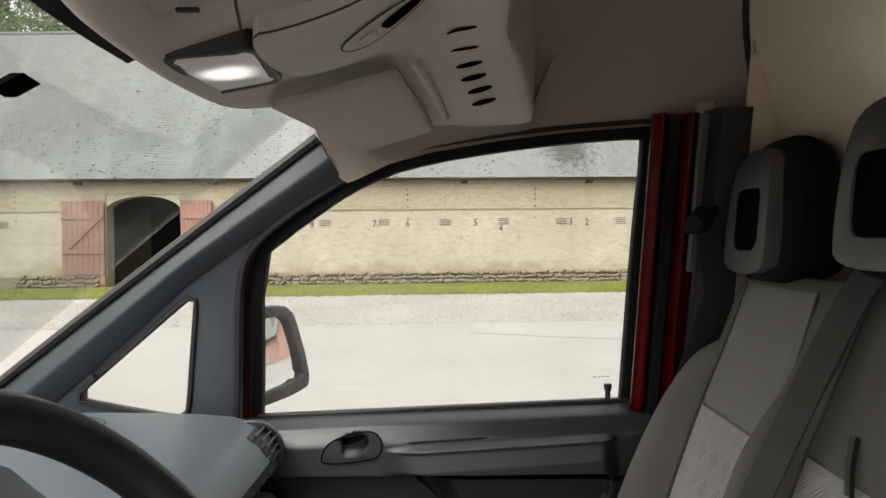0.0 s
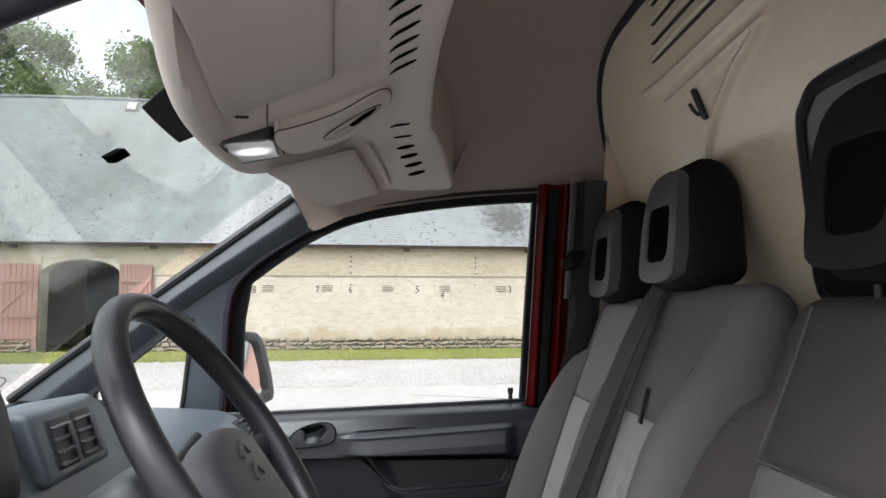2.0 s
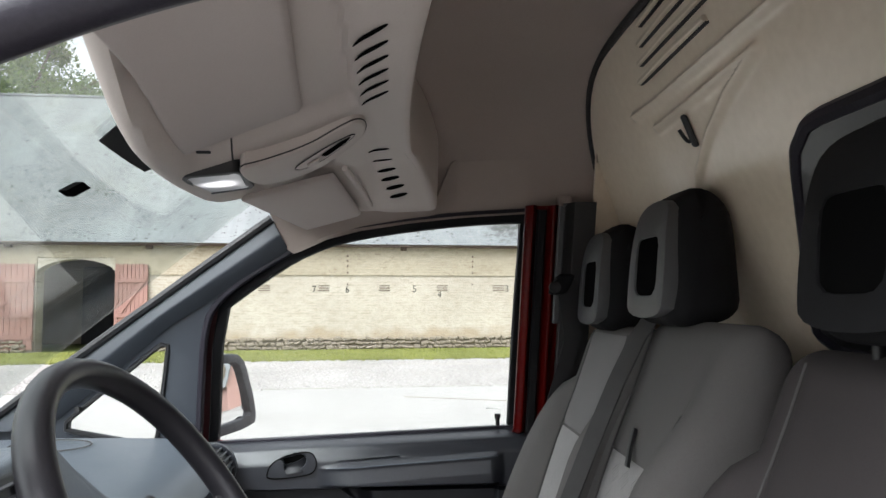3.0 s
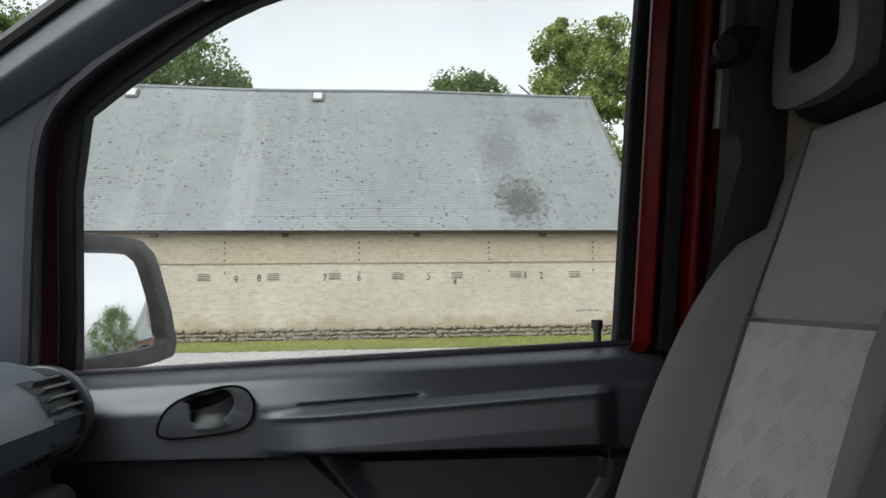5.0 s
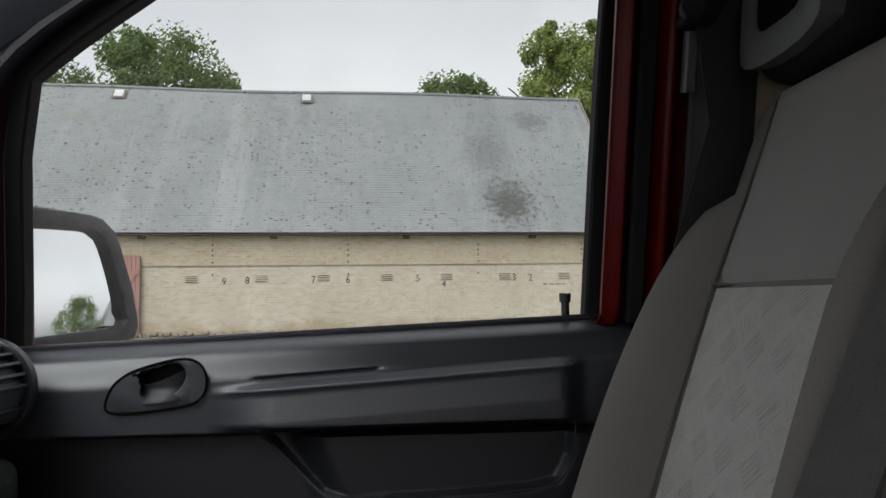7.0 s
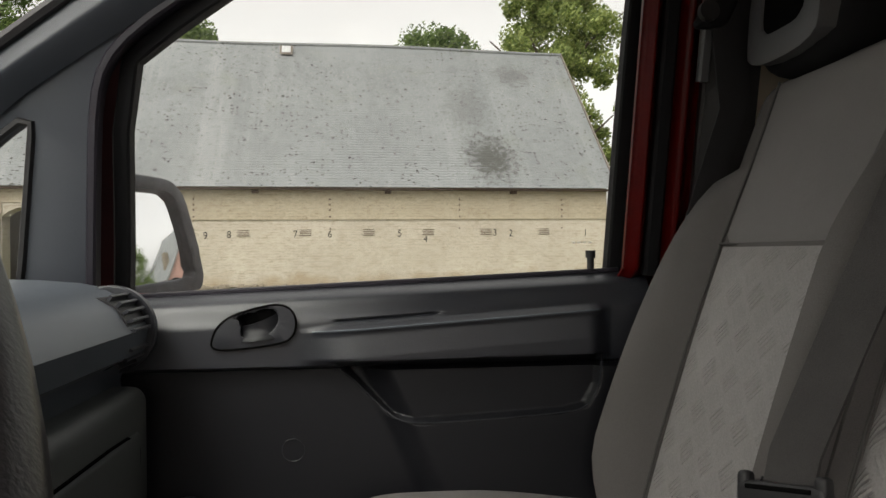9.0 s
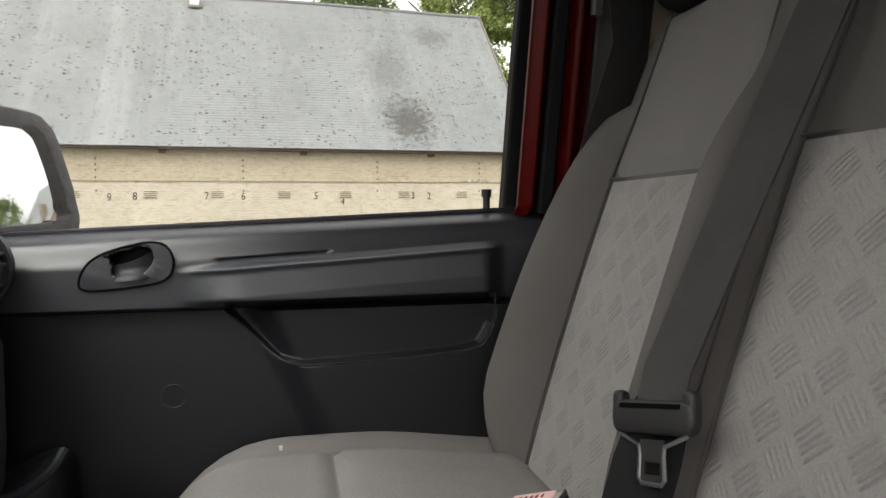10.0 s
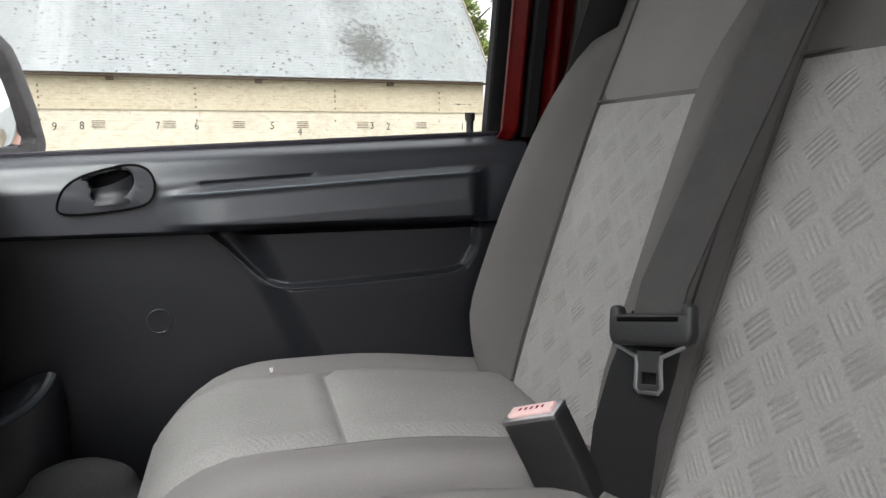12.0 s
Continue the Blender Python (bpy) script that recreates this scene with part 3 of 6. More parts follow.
scatter("loose_gravel", 9000, (-13, 11, 12.0, 17.6), (0.02, 0.06), M_gravel, "loose pale pebbles lying on the gravel strip", "pebbles", 0.5)
scatter("grass_tufts", 5000, (-14, 11, 17.4, 21.2), (0.02, 0.07), M_grass, "short tufts of green grass along the barn", "grass", 0.9)

# ---- the barn: local u along its front, v into it ----
barn = thing("barn", "long old barn of limewashed brick with a steep grey slate roof", "barn", (0, WALL_AT, 0), LEAN_WALL)
U0, U1, EAVE, RIDGE, DEEP = -26.0, 7.25, 3.16, 8.62, 4.75


def lbox(u0, u1, v0, v1, z0, z1, r=0.01):
    return block(u0, u1, v0, v1, z0, z1, r)


GATE0, GATE1, GTOP, GSPRING = -9.95, -7.85, 2.66, 2.32


def front_wall():
    arch = [(GATE0 + (GATE1 - GATE0) * i / 14, 0, GSPRING + (GTOP - GSPRING) * math.sin(math.pi * i / 14) ** 0.6) for i in range(15)]
    left = plate([[(U0, 0, 0), (GATE0, 0, 0), (GATE0, 0, GSPRING), (GATE0, 0, 2.9), (U0, 0, 2.9)]], (0, 0.5, 0))
    right = plate([[(GATE1, 0, 0), (U1, 0, 0), (U1, 0, 2.9), (GATE1, 0, 2.9), (GATE1, 0, GSPRING)]], (0, 0.5, 0))
    over = plate([arch + [(GATE1, 0, 2.9), (GATE0, 0, 2.9)]], (0, 0.5, 0))
    return join(left, right, over)


part("wall", front_wall(), M_plaster, barn, "limewashed brick front wall", local=True, smooth=False)
part("upper_wall", join(lbox(U0, -9.95, -0.035, 0.5, 2.21, 3.3), lbox(-7.85, U1, -0.035, 0.5, 2.21, 3.3), lbox(-9.96, -7.84, -0.03, 0.5, 2.70, 3.3)), M_upper, barn, "weathered yellow brick band under the eaves", local=True, smooth=False)
part("gable_wall", plate([[(U1, 0.5, 0), (U1, 2 * DEEP - 0.2, 0), (U1, 2 * DEEP - 0.2, 3.2), (U1, DEEP, RIDGE - 0.15), (U1, 0.5, 3.6)]], (-0.5, 0, 0)), M_upper, barn, local=True, smooth=False)
part("back_wall", lbox(U0, U1 - 0.5, 2 * DEEP - 0.5, 2 * DEEP, 0, 3.2), M_upper, barn, local=True, smooth=False)
part("inner_wall", lbox(-14.0, -4.0, 4.2, 4.4, 0.0, 3.4), M_mortar, barn, local=True, smooth=False)


def slate_roof():
    """Rows of slates, each row's foot standing proud of the row below it."""
    n = 62
    prof = []
    v0, z0, v1, z1 = -0.34, EAVE - 0.03, DEEP, RIDGE
    nv, nz = -(z1 - z0), (v1 - v0)
    ln = math.hypot(nv, nz)
    nv, nz = nv / ln, nz / ln
    for i in range(n):
        a, b = i / n, (i + 1) / n
        va, za, vb, zb = v0 + (v1 - v0) * a, z0 + (z1 - z0) * a, v0 + (v1 - v0) * b, z0 + (z1 - z0) * b
        prof += [(va + nv * 0.007, za + nz * 0.007), (vb + nv * 0.004, zb + nz * 0.004)]
    us = np.linspace(U0 - 0.2, U1 + 0.22, 90)
    rows = [[(u, v, z + 0.035 * math.sin(u * 0.55 + 1.0) * (k / len(prof))) for u in us] for k, (v, z) in enumerate(prof)]
    return sheet(rows)


part("roof_slope", slate_roof(), M_slate, barn, "steep slope of weathered grey slates with dark lichen", local=True, smooth=False)
part("back_slope", sheet([[(U0 - 0.2, DEEP, RIDGE), (U1 + 0.22, DEEP, RIDGE)], [(U0 - 0.2, 2 * DEEP + 0.3, EAVE), (U1 + 0.22, 2 * DEEP + 0.3, EAVE)]]), M_slate, barn, local=True, smooth=False)
part("ridge", tube([(u, DEEP, RIDGE + 0.02 + 0.035 * math.sin(u * 0.55 + 1.0)) for u in np.linspace(U0 - 0.2, U1 + 0.22, 60)], 0.07, (0, 0, 1)), M_slate, barn, local=True)
part("eave_board", lbox(U0, U1 + 0.2, -0.30, -0.02, EAVE - 0.10, EAVE - 0.045), M_iron, barn, "dark board under the eaves", local=True, smooth=False)
part("verge_board", plate([[(U1 + 0.20, -0.36, EAVE - 0.14), (U1 + 0.20, -0.36, EAVE + 0.03), (U1 + 0.20, DEEP, RIDGE + 0.06), (U1 + 0.20, DEEP, RIDGE - 0.14)]], (0.05, 0, 0)), M_timber, barn, "grey timber verge board", local=True, smooth=False)
for u in (-14.6, -10.7, -6.9, -3.31, 0.47, 4.25):
    part("rafter_end", lbox(u - 0.09, u + 0.09, -0.22, -0.02, 2.97, 3.06, 0.015), M_iron, barn, local=True)
k_slope = (RIDGE - EAVE) / (DEEP + 0.34)
for u in (-8.9, -2.61):
    v, z = 4.42, EAVE + k_slope * (4.42 + 0.34)
    hatch = part("roof_hatch", soft_box(0.44, 0.05, 0.50, 0.015, (1, 1, 1), lambda x, y, zz: (u + x, v + y * 0.8 + zz * 0.62 - 0.05, z + zz * 0.78 + 0.06)), M_timber, barn, "small grey roof hatch with a pale pane", local=True)
    part("pane", soft_box(0.30, 0.02, 0.36, 0.005, (1, 1, 1), lambda x, y, zz: (u + x, v + y * 0.8 + zz * 0.62 - 0.083, z + zz * 0.78 + 0.085)), M_hatch, hatch, "pale pane", local=True)

# anchor irons in columns, vents and stall numbers
for u in (-12.5, -5.0, -1.21, 2.61, 5.8):
    for z in (2.80, 2.65, 2.50, 2.30, 1.95):
        part("anchor_iron", lbox(u - 0.020, u + 0.020, -0.05 if z > 2.21 else -0.015, -0.001, z - 0.026, z + 0.026, 0.008), M_iron, barn, local=True)
for u in (-12.9, -5.58, -3.66, -1.92, -0.10, 1.66, 3.42, 5.23):
    vent = part("wall_vent", lbox(u - 0.2, u + 0.2, -0.010, -0.001, 1.735, 1.975, 0.004), M_plaster, barn, "small wall vent of stacked tiles", local=True)
    for i in range(4):
        part("slat", lbox(u - 0.17 + 0.02 * (i % 2), u + 0.17, -0.018, -0.001, 1.752 + i * 0.052, 1.771 + i * 0.052, 0.003), M_iron, vent, local=True)


def writing(text, size, where, material, name, parent, face=None):
    """Letters as a thin mesh; face: the pose that lays them on their surface."""
    cu = bpy.data.curves.new("letters", "FONT")
    cu.body, cu.size, cu.extrude, cu.align_x, cu.align_y = text, size, 0.0015, "CENTER", "CENTER"
    cu.resolution_u = 3
    tmp = bpy.data.objects.new("letters", cu)
    scene.collection.objects.link(tmp)
    me = bpy.data.meshes.new_from_object(tmp.evaluated_get(bpy.context.evaluated_depsgraph_get()))
    bpy.data.objects.remove(tmp)
    me.transform(where)
    me.materials.clear()
    me.materials.append(material)
    ob = new(name, me)
    ob.parent = parent
    PLACE[ob] = PLACE[parent]
    return ob


for text, u, z in (("9", -4.69, 1.76), ("8", -4.05, 1.79), ("7", -2.20, 1.79), ("6", -1.22, 1.785), ("5", 0.81, 1.80), ("4", 1.58, 1.63), ("3", 3.70, 1.81), ("2", 4.19, 1.79), ("1", 6.56, 1.79)):
    tagged(writing(text, 0.30, pose(u, -0.006, z, 90, 4 - 2 * (int(text) % 4), 0) @ Matrix.Diagonal((0.85, 1, 1, 1)), M_ink, "stall_number", barn), "black stall number painted on the wall")

# the gate: an arched opening, its inner shade painted by a near-black panel, with two boarded leaves folded back
part("gate_shade", lbox(GATE0 + 0.02, GATE1 - 0.02, 3.6, 3.7, 0.02, 2.6), M_dark, barn, "near-black panel painting the barn's inner shade behind the gate", local=True, smooth=False)


def gate_leaf(u0, u1, hinge):
    leaf = part("gate_leaf", lbox(u0, u1, -0.10, -0.075, 0.12, 2.5, 0.004), M_gate, barn, "faded red boarded gate leaf standing open", local=True, smooth=False)
    n = 8
    for i in range(n):
        a, b = u0 + (u1 - u0) * i / n, u0 + (u1 - u0) * (i + 1) / n
        part("board", lbox(a + 0.004, b - 0.004, -0.125, -0.10, 0.08 + 0.02 * (i % 3), 2.52 - 0.01 * (i % 2), 0.004), M_gate, leaf, local=True, smooth=False)
    for z in (0.45, 1.05, 2.05):
        part("cross_rail", lbox(u0 + 0.03, u1 - 0.03, -0.155, -0.126, z - 0.06, z + 0.06, 0.006), M_gate, leaf, local=True, smooth=False)
    part("brace", plate([[(u0 + 0.08, -0.15, 1.1), (u0 + 0.2, -0.15, 1.1), (u1 - 0.08, -0.15, 2.0), (u1 - 0.2, -0.15, 2.0)]], (0, 0.022, 0)), M_gate, leaf, local=True, smooth=False)


gate_leaf(-11.18, -9.98, 1)
gate_leaf(-7.82, -6.92, 0)

# field stones along the foot of the wall
part("footing", join(lbox(U0, -9.96, -0.09, -0.003, 0.0, 0.33, 0.02), lbox(-7.84, U1, -0.09, -0.003, 0.0, 0.33, 0.02)), M_mortar, barn, "mortared stone footing", local=True, smooth=False)
random.seed(11)
stone_meshes = []
for k in range(9):
    w, h = random.uniform(0.10, 0.25), random.uniform(0.085, 0.135)
    bm = soft_box(w, 0.14, h, 0.05, (1, 1, 1), lambda x, y, z: (x + 0.05 * noise.noise((x * 6, z * 6, k)), y + 0.02 * noise.noise((x * 9, z * 9, k + 5)), z + 0.05 * noise.noise((x * 6 + 9, z * 6, k))))
    me = bpy.data.meshes.new("stone")
    bm.to_mesh(me)
    bm.free()
    for f in me.polygons:
        f.use_smooth = True
    me.materials.append(M_stone)
    stone_meshes.append((me, w, h))
for row in range(3):
    u = -12.6 + row * 0.1
    while u < U1 - 0.2:
        me, w, h = random.choice(stone_meshes)
        if not (GATE0 - 0.3 < u < GATE1 + 0.1):
            ob = new("stone", me)
            ob.parent = barn
            ob.matrix_basis = pose(u + w / 2, -0.10, 0.07 + row * 0.118 + random.uniform(-0.015, 0.015), random.uniform(-6, 6), random.uniform(-8, 8), random.uniform(-6, 6))
        u += w * random.uniform(0.86, 1.02)


# an unseen building added behind the driver's side to hold back skylight; it closes the yard
shed = thing("unseen_outbuilding", "long dark brick building, added unseen to dim light from the driver's side", "building", (0, -22, 0))
part("wall", block(-16, 18, -27.0, -22.0, 0.0, 2.8, 0.02), M_pinkwall, shed, "dark red brick wall", smooth=False)
part("roof", plate([[(-16.2, -21.7, 2.75), (-16.2, -24.5, 5.0), (-16.2, -27.3, 2.75)]], (34.4, 0, 0)), M_slate, shed, "grey slate roof", smooth=False)


# ---- trees ----
def tree(name, x, y, tall, wide, seed, leaf, label, low=0.35, leaves=9000, size=(0.12, 0.27)):
    rnd = random.Random(seed)
    t = thing(name, label, "tree", (x, y, 0), group="trees round the yard")
    base = Vector((x, y, 0))
    limbs, blobs = [], []
    trunk = [base + Vector((0.15 * math.sin(k * 1.1 + seed), 0.15 * math.cos(k * 0.9), tall * 0.62 * k / 6)) for k in range(7)]

    def taper(path, r0, r1):
        bm, rings = bmesh.new(), []
        for i, p in enumerate(path):
            r = r0 + (r1 - r0) * i / (len(path) - 1)
            rings.append([bm.verts.new(Vector(p) + Vector((r * math.cos(a * 0.7854), r * math.sin(a * 0.7854), 0))) for a in range(8)])
        for ra, rb in zip(rings, rings[1:]):
            for i in range(8):
                bm.faces.new((ra[i], ra[(i + 1) % 8], rb[(i + 1) % 8], rb[i]))
        bm.faces.new(rings[0])
        bm.faces.new(rings[-1])
        return bm

    part("trunk", taper(trunk, 0.028 * tall, 0.012 * tall), M_bark, t)
    for k in range(11):
        a = k * 2.4 + seed
        root = trunk[2 + k % 5]
        reach = wide * rnd.uniform(0.35, 0.6)
        tip = root + Vector((reach * math.cos(a), reach * math.sin(a), tall * rnd.uniform(0.08, 0.24)))
        limbs.append(taper([root, root.lerp(tip, 0.5) + Vector((0, 0, 0.3)), tip], 0.010 * tall, 0.003 * tall))
    part("limbs", join(*limbs), M_bark, t)
    for k in range(110):
        h = rnd.random() ** 0.8
        env = math.sin(math.pi * (0.12 + 0.80 * h)) ** 0.7
        a, rr = rnd.uniform(0, 6.283), wide * 0.5 * env * math.sqrt(rnd.random())
        blobs.append((x + rr * math.cos(a), y + rr * math.sin(a), tall * (low + (1 - low) * h * 0.95), wide * rnd.uniform(0.03, 0.088)))
    verts, faces = [], []
    per = leaves // len(blobs)
    for bx, by, bz, br in blobs:
        for _ in range(per):
            d = Vector((rnd.gauss(0, 1), rnd.gauss(0, 1), rnd.gauss(0, 0.75))).normalized() * br * rnd.random() ** 0.45 * 1.6
            n = Vector((rnd.gauss(0, 1), rnd.gauss(0, 1), rnd.gauss(0.4, 1))).normalized()
            s = rnd.uniform(*size)
            p = n.orthogonal().normalized()
            q = n.cross(p)
            c = Vector((bx, by, bz)) + d
            b = len(verts)
            verts += [tuple(c - p * s * 0.5), tuple(c + q * s * 0.28 + n * s * 0.07), tuple(c + p * s * 0.5), tuple(c - q * s * 0.28 + n * s * 0.07)]
            faces.append((b, b + 1, b + 2, b + 3))
    me = bpy.data.meshes.new("crown")
    me.from_pydata([(a - x, b - y, c) for a, b, c in verts], [], faces)
    me.materials.append(leaf)
    crown = new("crown", me)
    crown.parent = t
    return t


tree("broadleaf_tree", 9.0, 34.5, 15.2, 7.0, 3, M_leaf2, "tall yellow-green broadleaf tree behind the barn's end", 0.25, 40000)
tree("broadleaf_tree", 3.4, 36.0, 12.4, 6.0, 8, M_leaf, "rounded green tree behind the barn roof", 0.4, 22000)
tree("broadleaf_tree", -11.0, 35.0, 14.0, 8.5, 5, M_leaf, "broad green tree behind the barn roof", 0.4, 34000)
tree("broadleaf_tree", -18.5, 36.0, 15.2, 9.0, 9, M_leaf, "tall green tree behind the long roof", 0.4, 36000)
tree("broadleaf_tree", -26.5, 36.0, 14.4, 9.5, 14, M_leaf2, "spreading green tree behind the long roof", 0.4, 30000)
tree("broadleaf_tree", 25.0, 9.9, 5.3, 5.6, 21, M_leaf, "small bushy green tree standing across the yard", 0.06, 12000, (0.10, 0.22))
house = thing("brick_house", "red brick house with a steep gable across the yard", "house", (29, 19.5, 0))
part("wall", block(25, 34, 15.0, 24, 0.0, 3.0, 0.02), M_pinkwall, house, "red brick wall", smooth=False)
part("gable", plate([[(25, 15.1, 3.0), (25, 23.9, 3.0), (25, 19.5, 7.4)]], (9, 0, 0)), M_pinkwall, house, "brick gable", smooth=False)
part("roof", join(plate([[(24.7, 14.4, 2.6), (24.7, 19.5, 7.75), (24.7, 19.5, 7.45), (24.7, 14.6, 2.5)]], (9.6, 0, 0)), plate([[(24.7, 24.6, 2.6), (24.7, 24.4, 2.5), (24.7, 19.5, 7.45), (24.7, 19.5, 7.75)]], (9.6, 0, 0))), M_slate, house, "grey slate roof", smooth=False)
part("chimney", block(26.5, 27.3, 15.4, 16.2, 3.0, 5.2, 0.02), M_stone, house, "dark chimney", smooth=False)
# ---- the van: x runs to its rear, its driver's door stands open at y = 0 ----
YC = 0.74  # the van's middle


def other(y):
    return 2 * YC - y


van = thing("van", "red delivery van cab with grey trim and cream bulkhead", "van", (0, YC, 0))


def liner_z(x, y, bay=False):
    """The underside of the moulded roof shelf over the windscreen; bay: with the two hollows for the visors."""
    d = abs(y - YC)
    z = 1.676 + (min(x, 0.05) + 0.25) * 0.41 + 0.06 * max(0.0, x - 0.05) + 0.012 * (1 - (d / 0.68) ** 2)
    z += 0.034 * smooth_step(0.14, 0.42, abs(y - 0.82)) * (1 - smooth_step(-0.16, 0.06, x))
    z -= 0.075 * smooth_step(0.42, 0.66, d) * smooth_step(-0.2, 0.1, x)
    if bay:
        z += 0.022 * smooth_step(0.090, 0.135, abs(y - 0.845)) * (1 - smooth_step(0.0, 0.011, x - (0.026 if y < 0.845 else -0.036 + 0.21 * (y - 1.03)))) * smooth_step(-0.215, -0.19, x) * (1 - smooth_step(0.61, 0.635, d))
    return z


def shelf_front(y):
    return -0.285 + (0.28 if y < 0.85 else 0.19) * (y - 0.85) ** 2


def roof_z(y):
    return 1.745 + 0.285 * (1 - min(1.0, abs(y - YC) / 0.70) ** 5)


def glass_top(x):
    """The height of the side window's upper edge."""
    pts = ((-0.325, 1.487), (-0.275, 1.527), (-0.21, 1.571), (-0.152, 1.609), (-0.071, 1.646), (0.009, 1.667), (0.131, 1.686), (0.255, 1.70), (0.405, 1.710))
    return float(np.interp(x, [p[0] for p in pts], [p[1] for p in pts]))


def side_y(z):
    """The passenger window's plane."""
    return 1.547 - 0.193 * (z - 1.2)


def shelf_edge(y):
    return 0.135 + 0.05 * smooth_step(0.35, 0.64, abs(y - YC)) - 0.02 * math.cos((y - YC) * 3)


# floor, underbody, bulkhead
part("floor", block(-0.95, 0.80, 0.02, 1.50, 0.40, 0.46, 0.01), M_carpet, van, "black rubber cab floor", smooth=False)
part("underbody", block(-1.0, 2.6, 0.0, 1.48, 0.0, 0.395, 0.02), M_black, van, smooth=False)

RIDGES = (((1.067, 1.882), (0.507, 1.901)), ((1.003, 1.845), (0.62, 1.865)), ((0.62, 1.865), (0.73, 1.835)), ((0.73, 1.835), (0.83, 1.795)), ((0.83, 1.795), (0.92, 1.745)), ((0.92, 1.745), (0.975, 1.69)), ((0.975, 1.69), (0.985, 1.50)))


def bulk_x(z):
    return 0.739 - 0.41 * (max(z, 1.35) - 1.49)


def bulk_point(y, z):
    lift = 0.0
    for (ya, za), (yb, zb) in RIDGES:
        k = max(0.0, min(1.0, ((y - ya) * (yb - ya) + (z - za) * (zb - za)) / ((yb - ya) ** 2 + (zb - za) ** 2)))
        d = math.hypot(y - ya - k * (yb - ya), z - za - k * (zb - za))
        lift = max(lift, 0.011 * math.exp(-((d / 0.0075) ** 2)))
    lift += 0.010 * smooth_step(0.95, 1.12, y) * smooth_step(1.5, 1.75, z)
    return (bulk_x(z) - lift, y, z)


part("bulkhead", sheet([[bulk_point(y, z) for y in np.linspace(-0.02, 1.50, 300)] for z in list(np.linspace(0.46, 1.60, 12)) + list(np.linspace(1.605, 2.05, 150))], (0.012, 0, 0)), M_cream, van, "cream-painted pressed steel bulkhead")


def on_bulk(y, z, lift=0.0):
    return Vector((bulk_x(z) - lift, y, z))


win = rounded([on_bulk(0.61, 1.752, 0.004), on_bulk(0.22, 1.752, 0.004), on_bulk(0.06, 1.44, 0.004), on_bulk(0.775, 1.44, 0.004)], True, 3, 0.10)
bw = part("bulkhead_window", plate([win], (-0.006, 0, -0.0025)), M_frit, van, "dark glass window in the bulkhead", smooth=False)
part("window_seal", sweep(win, disc(0.013, 8), (1, 0, 0.41), True), M_rubber, bw, "black rubber window seal")
for k in range(4):
    y0, y1, z = 0.993 - 0.028 * k, 0.705 - 0.022 * k, 1.926 + 0.0265 * k
    slit = part("louvre", sweep([on_bulk(y0, z + 0.004, 0.004), on_bulk((y0 + y1) / 2, z + 0.01, 0.006), on_bulk(y1, z + 0.014, 0.004)], rect(0.005, 0.006, 0.002), (1, 0, 0)), M_cream, van, "pressed air louvre")
    # a black bar paints the shade in the louvre's slot
    part("slot", sweep([on_bulk(y0, z, 0.002), on_bulk(y1, z + 0.009, 0.002)], rect(0.0022, 0.0036), (1, 0, 0)), M_black, slit)

# roof skin and linings
part("roof_panel", sheet([[(x, YC + s * (0.70 if s > 0 else 0.58), min(roof_z(YC + s * 0.66) + 0.05, 1.80 + max(0, x + 0.27) * 0.75 + 0.03 * (1 - s * s))) for s in np.linspace(-1, 1, 25)] for x in list(np.linspace(-0.27, 0.2, 8)) + [0.6, 1.2, 2.6]], (0, 0, 0.012)), M_red, van, "red painted roof")
def felt(x, s):
    """The felt roof between the shelf and the bulkhead, s from -1 at one window to 1 at the other."""
    edge = max(glass_top(x), 1.66) + (0.022 if s > 0 else 0.022 + 0.045 * min(1.0, -s * 4))
    k = abs(s)
    y = YC + (0.705 if s > 0 else 0.622) * s
    return (x, y, edge + (2.03 - edge) * (1 - k ** 5) ** 0.8)


part("headliner", sheet([[felt(x, s) for s in np.sin(np.linspace(-math.pi / 2, math.pi / 2, 61))] for x in (0.10, 0.16, 0.22, 0.3, 0.4, 0.48, 0.56, 0.64, 0.72)], (0, 0, 0.006)), M_roof, van, "dark taupe felt headliner")


edge_line = []
for s_ in np.sin(np.linspace(-math.pi / 2, math.pi / 2, 41)):
    zz = felt(0.55, s_)[2]
    edge_line.append(Vector((bulk_x(zz) - 0.006, felt(0.55, s_)[1], zz - 0.004)))
part("headliner_edge", tube(edge_line, 0.009, (1, 0, 0), 8), M_black, van, "dark edge strip where headliner meets bulkhead")


def shelf():
    rows = []
    ys = np.linspace(YC - 0.64, YC + 0.66, 121)
    for k in range(64):
        row = []
        for y in ys:
            x0, x1 = shelf_front(y) + 0.03, shelf_edge(y)
            if k < 8:
                a = k / 8 * math.pi / 2
                row.append((x0 - 0.045 * math.cos(a) + 0.02, y, liner_z(x0 + 0.02, y) + 0.06 * (1 - math.sin(a))))
            elif k < 56:
                x = x0 + 0.02 + (x1 - x0 - 0.035) * (k - 8) / 47
                row.append((x, y, liner_z(x, y, True)))
            else:
                a = (k - 56) / 7 * math.pi / 2
                row.append((x1 - 0.015 + 0.02 * math.sin(a), y, liner_z(x1, y) + 0.02 * (1 - math.cos(a)) + (0.13 * smooth_step(0.5, 1.0, (k - 56) / 7))))
        rows.append(row)
    return sheet(rows, (0, 0, 0.006))


part("roof_shelf", shelf(), M_liner, van, "moulded grey-beige roof shelf over the windscreen")


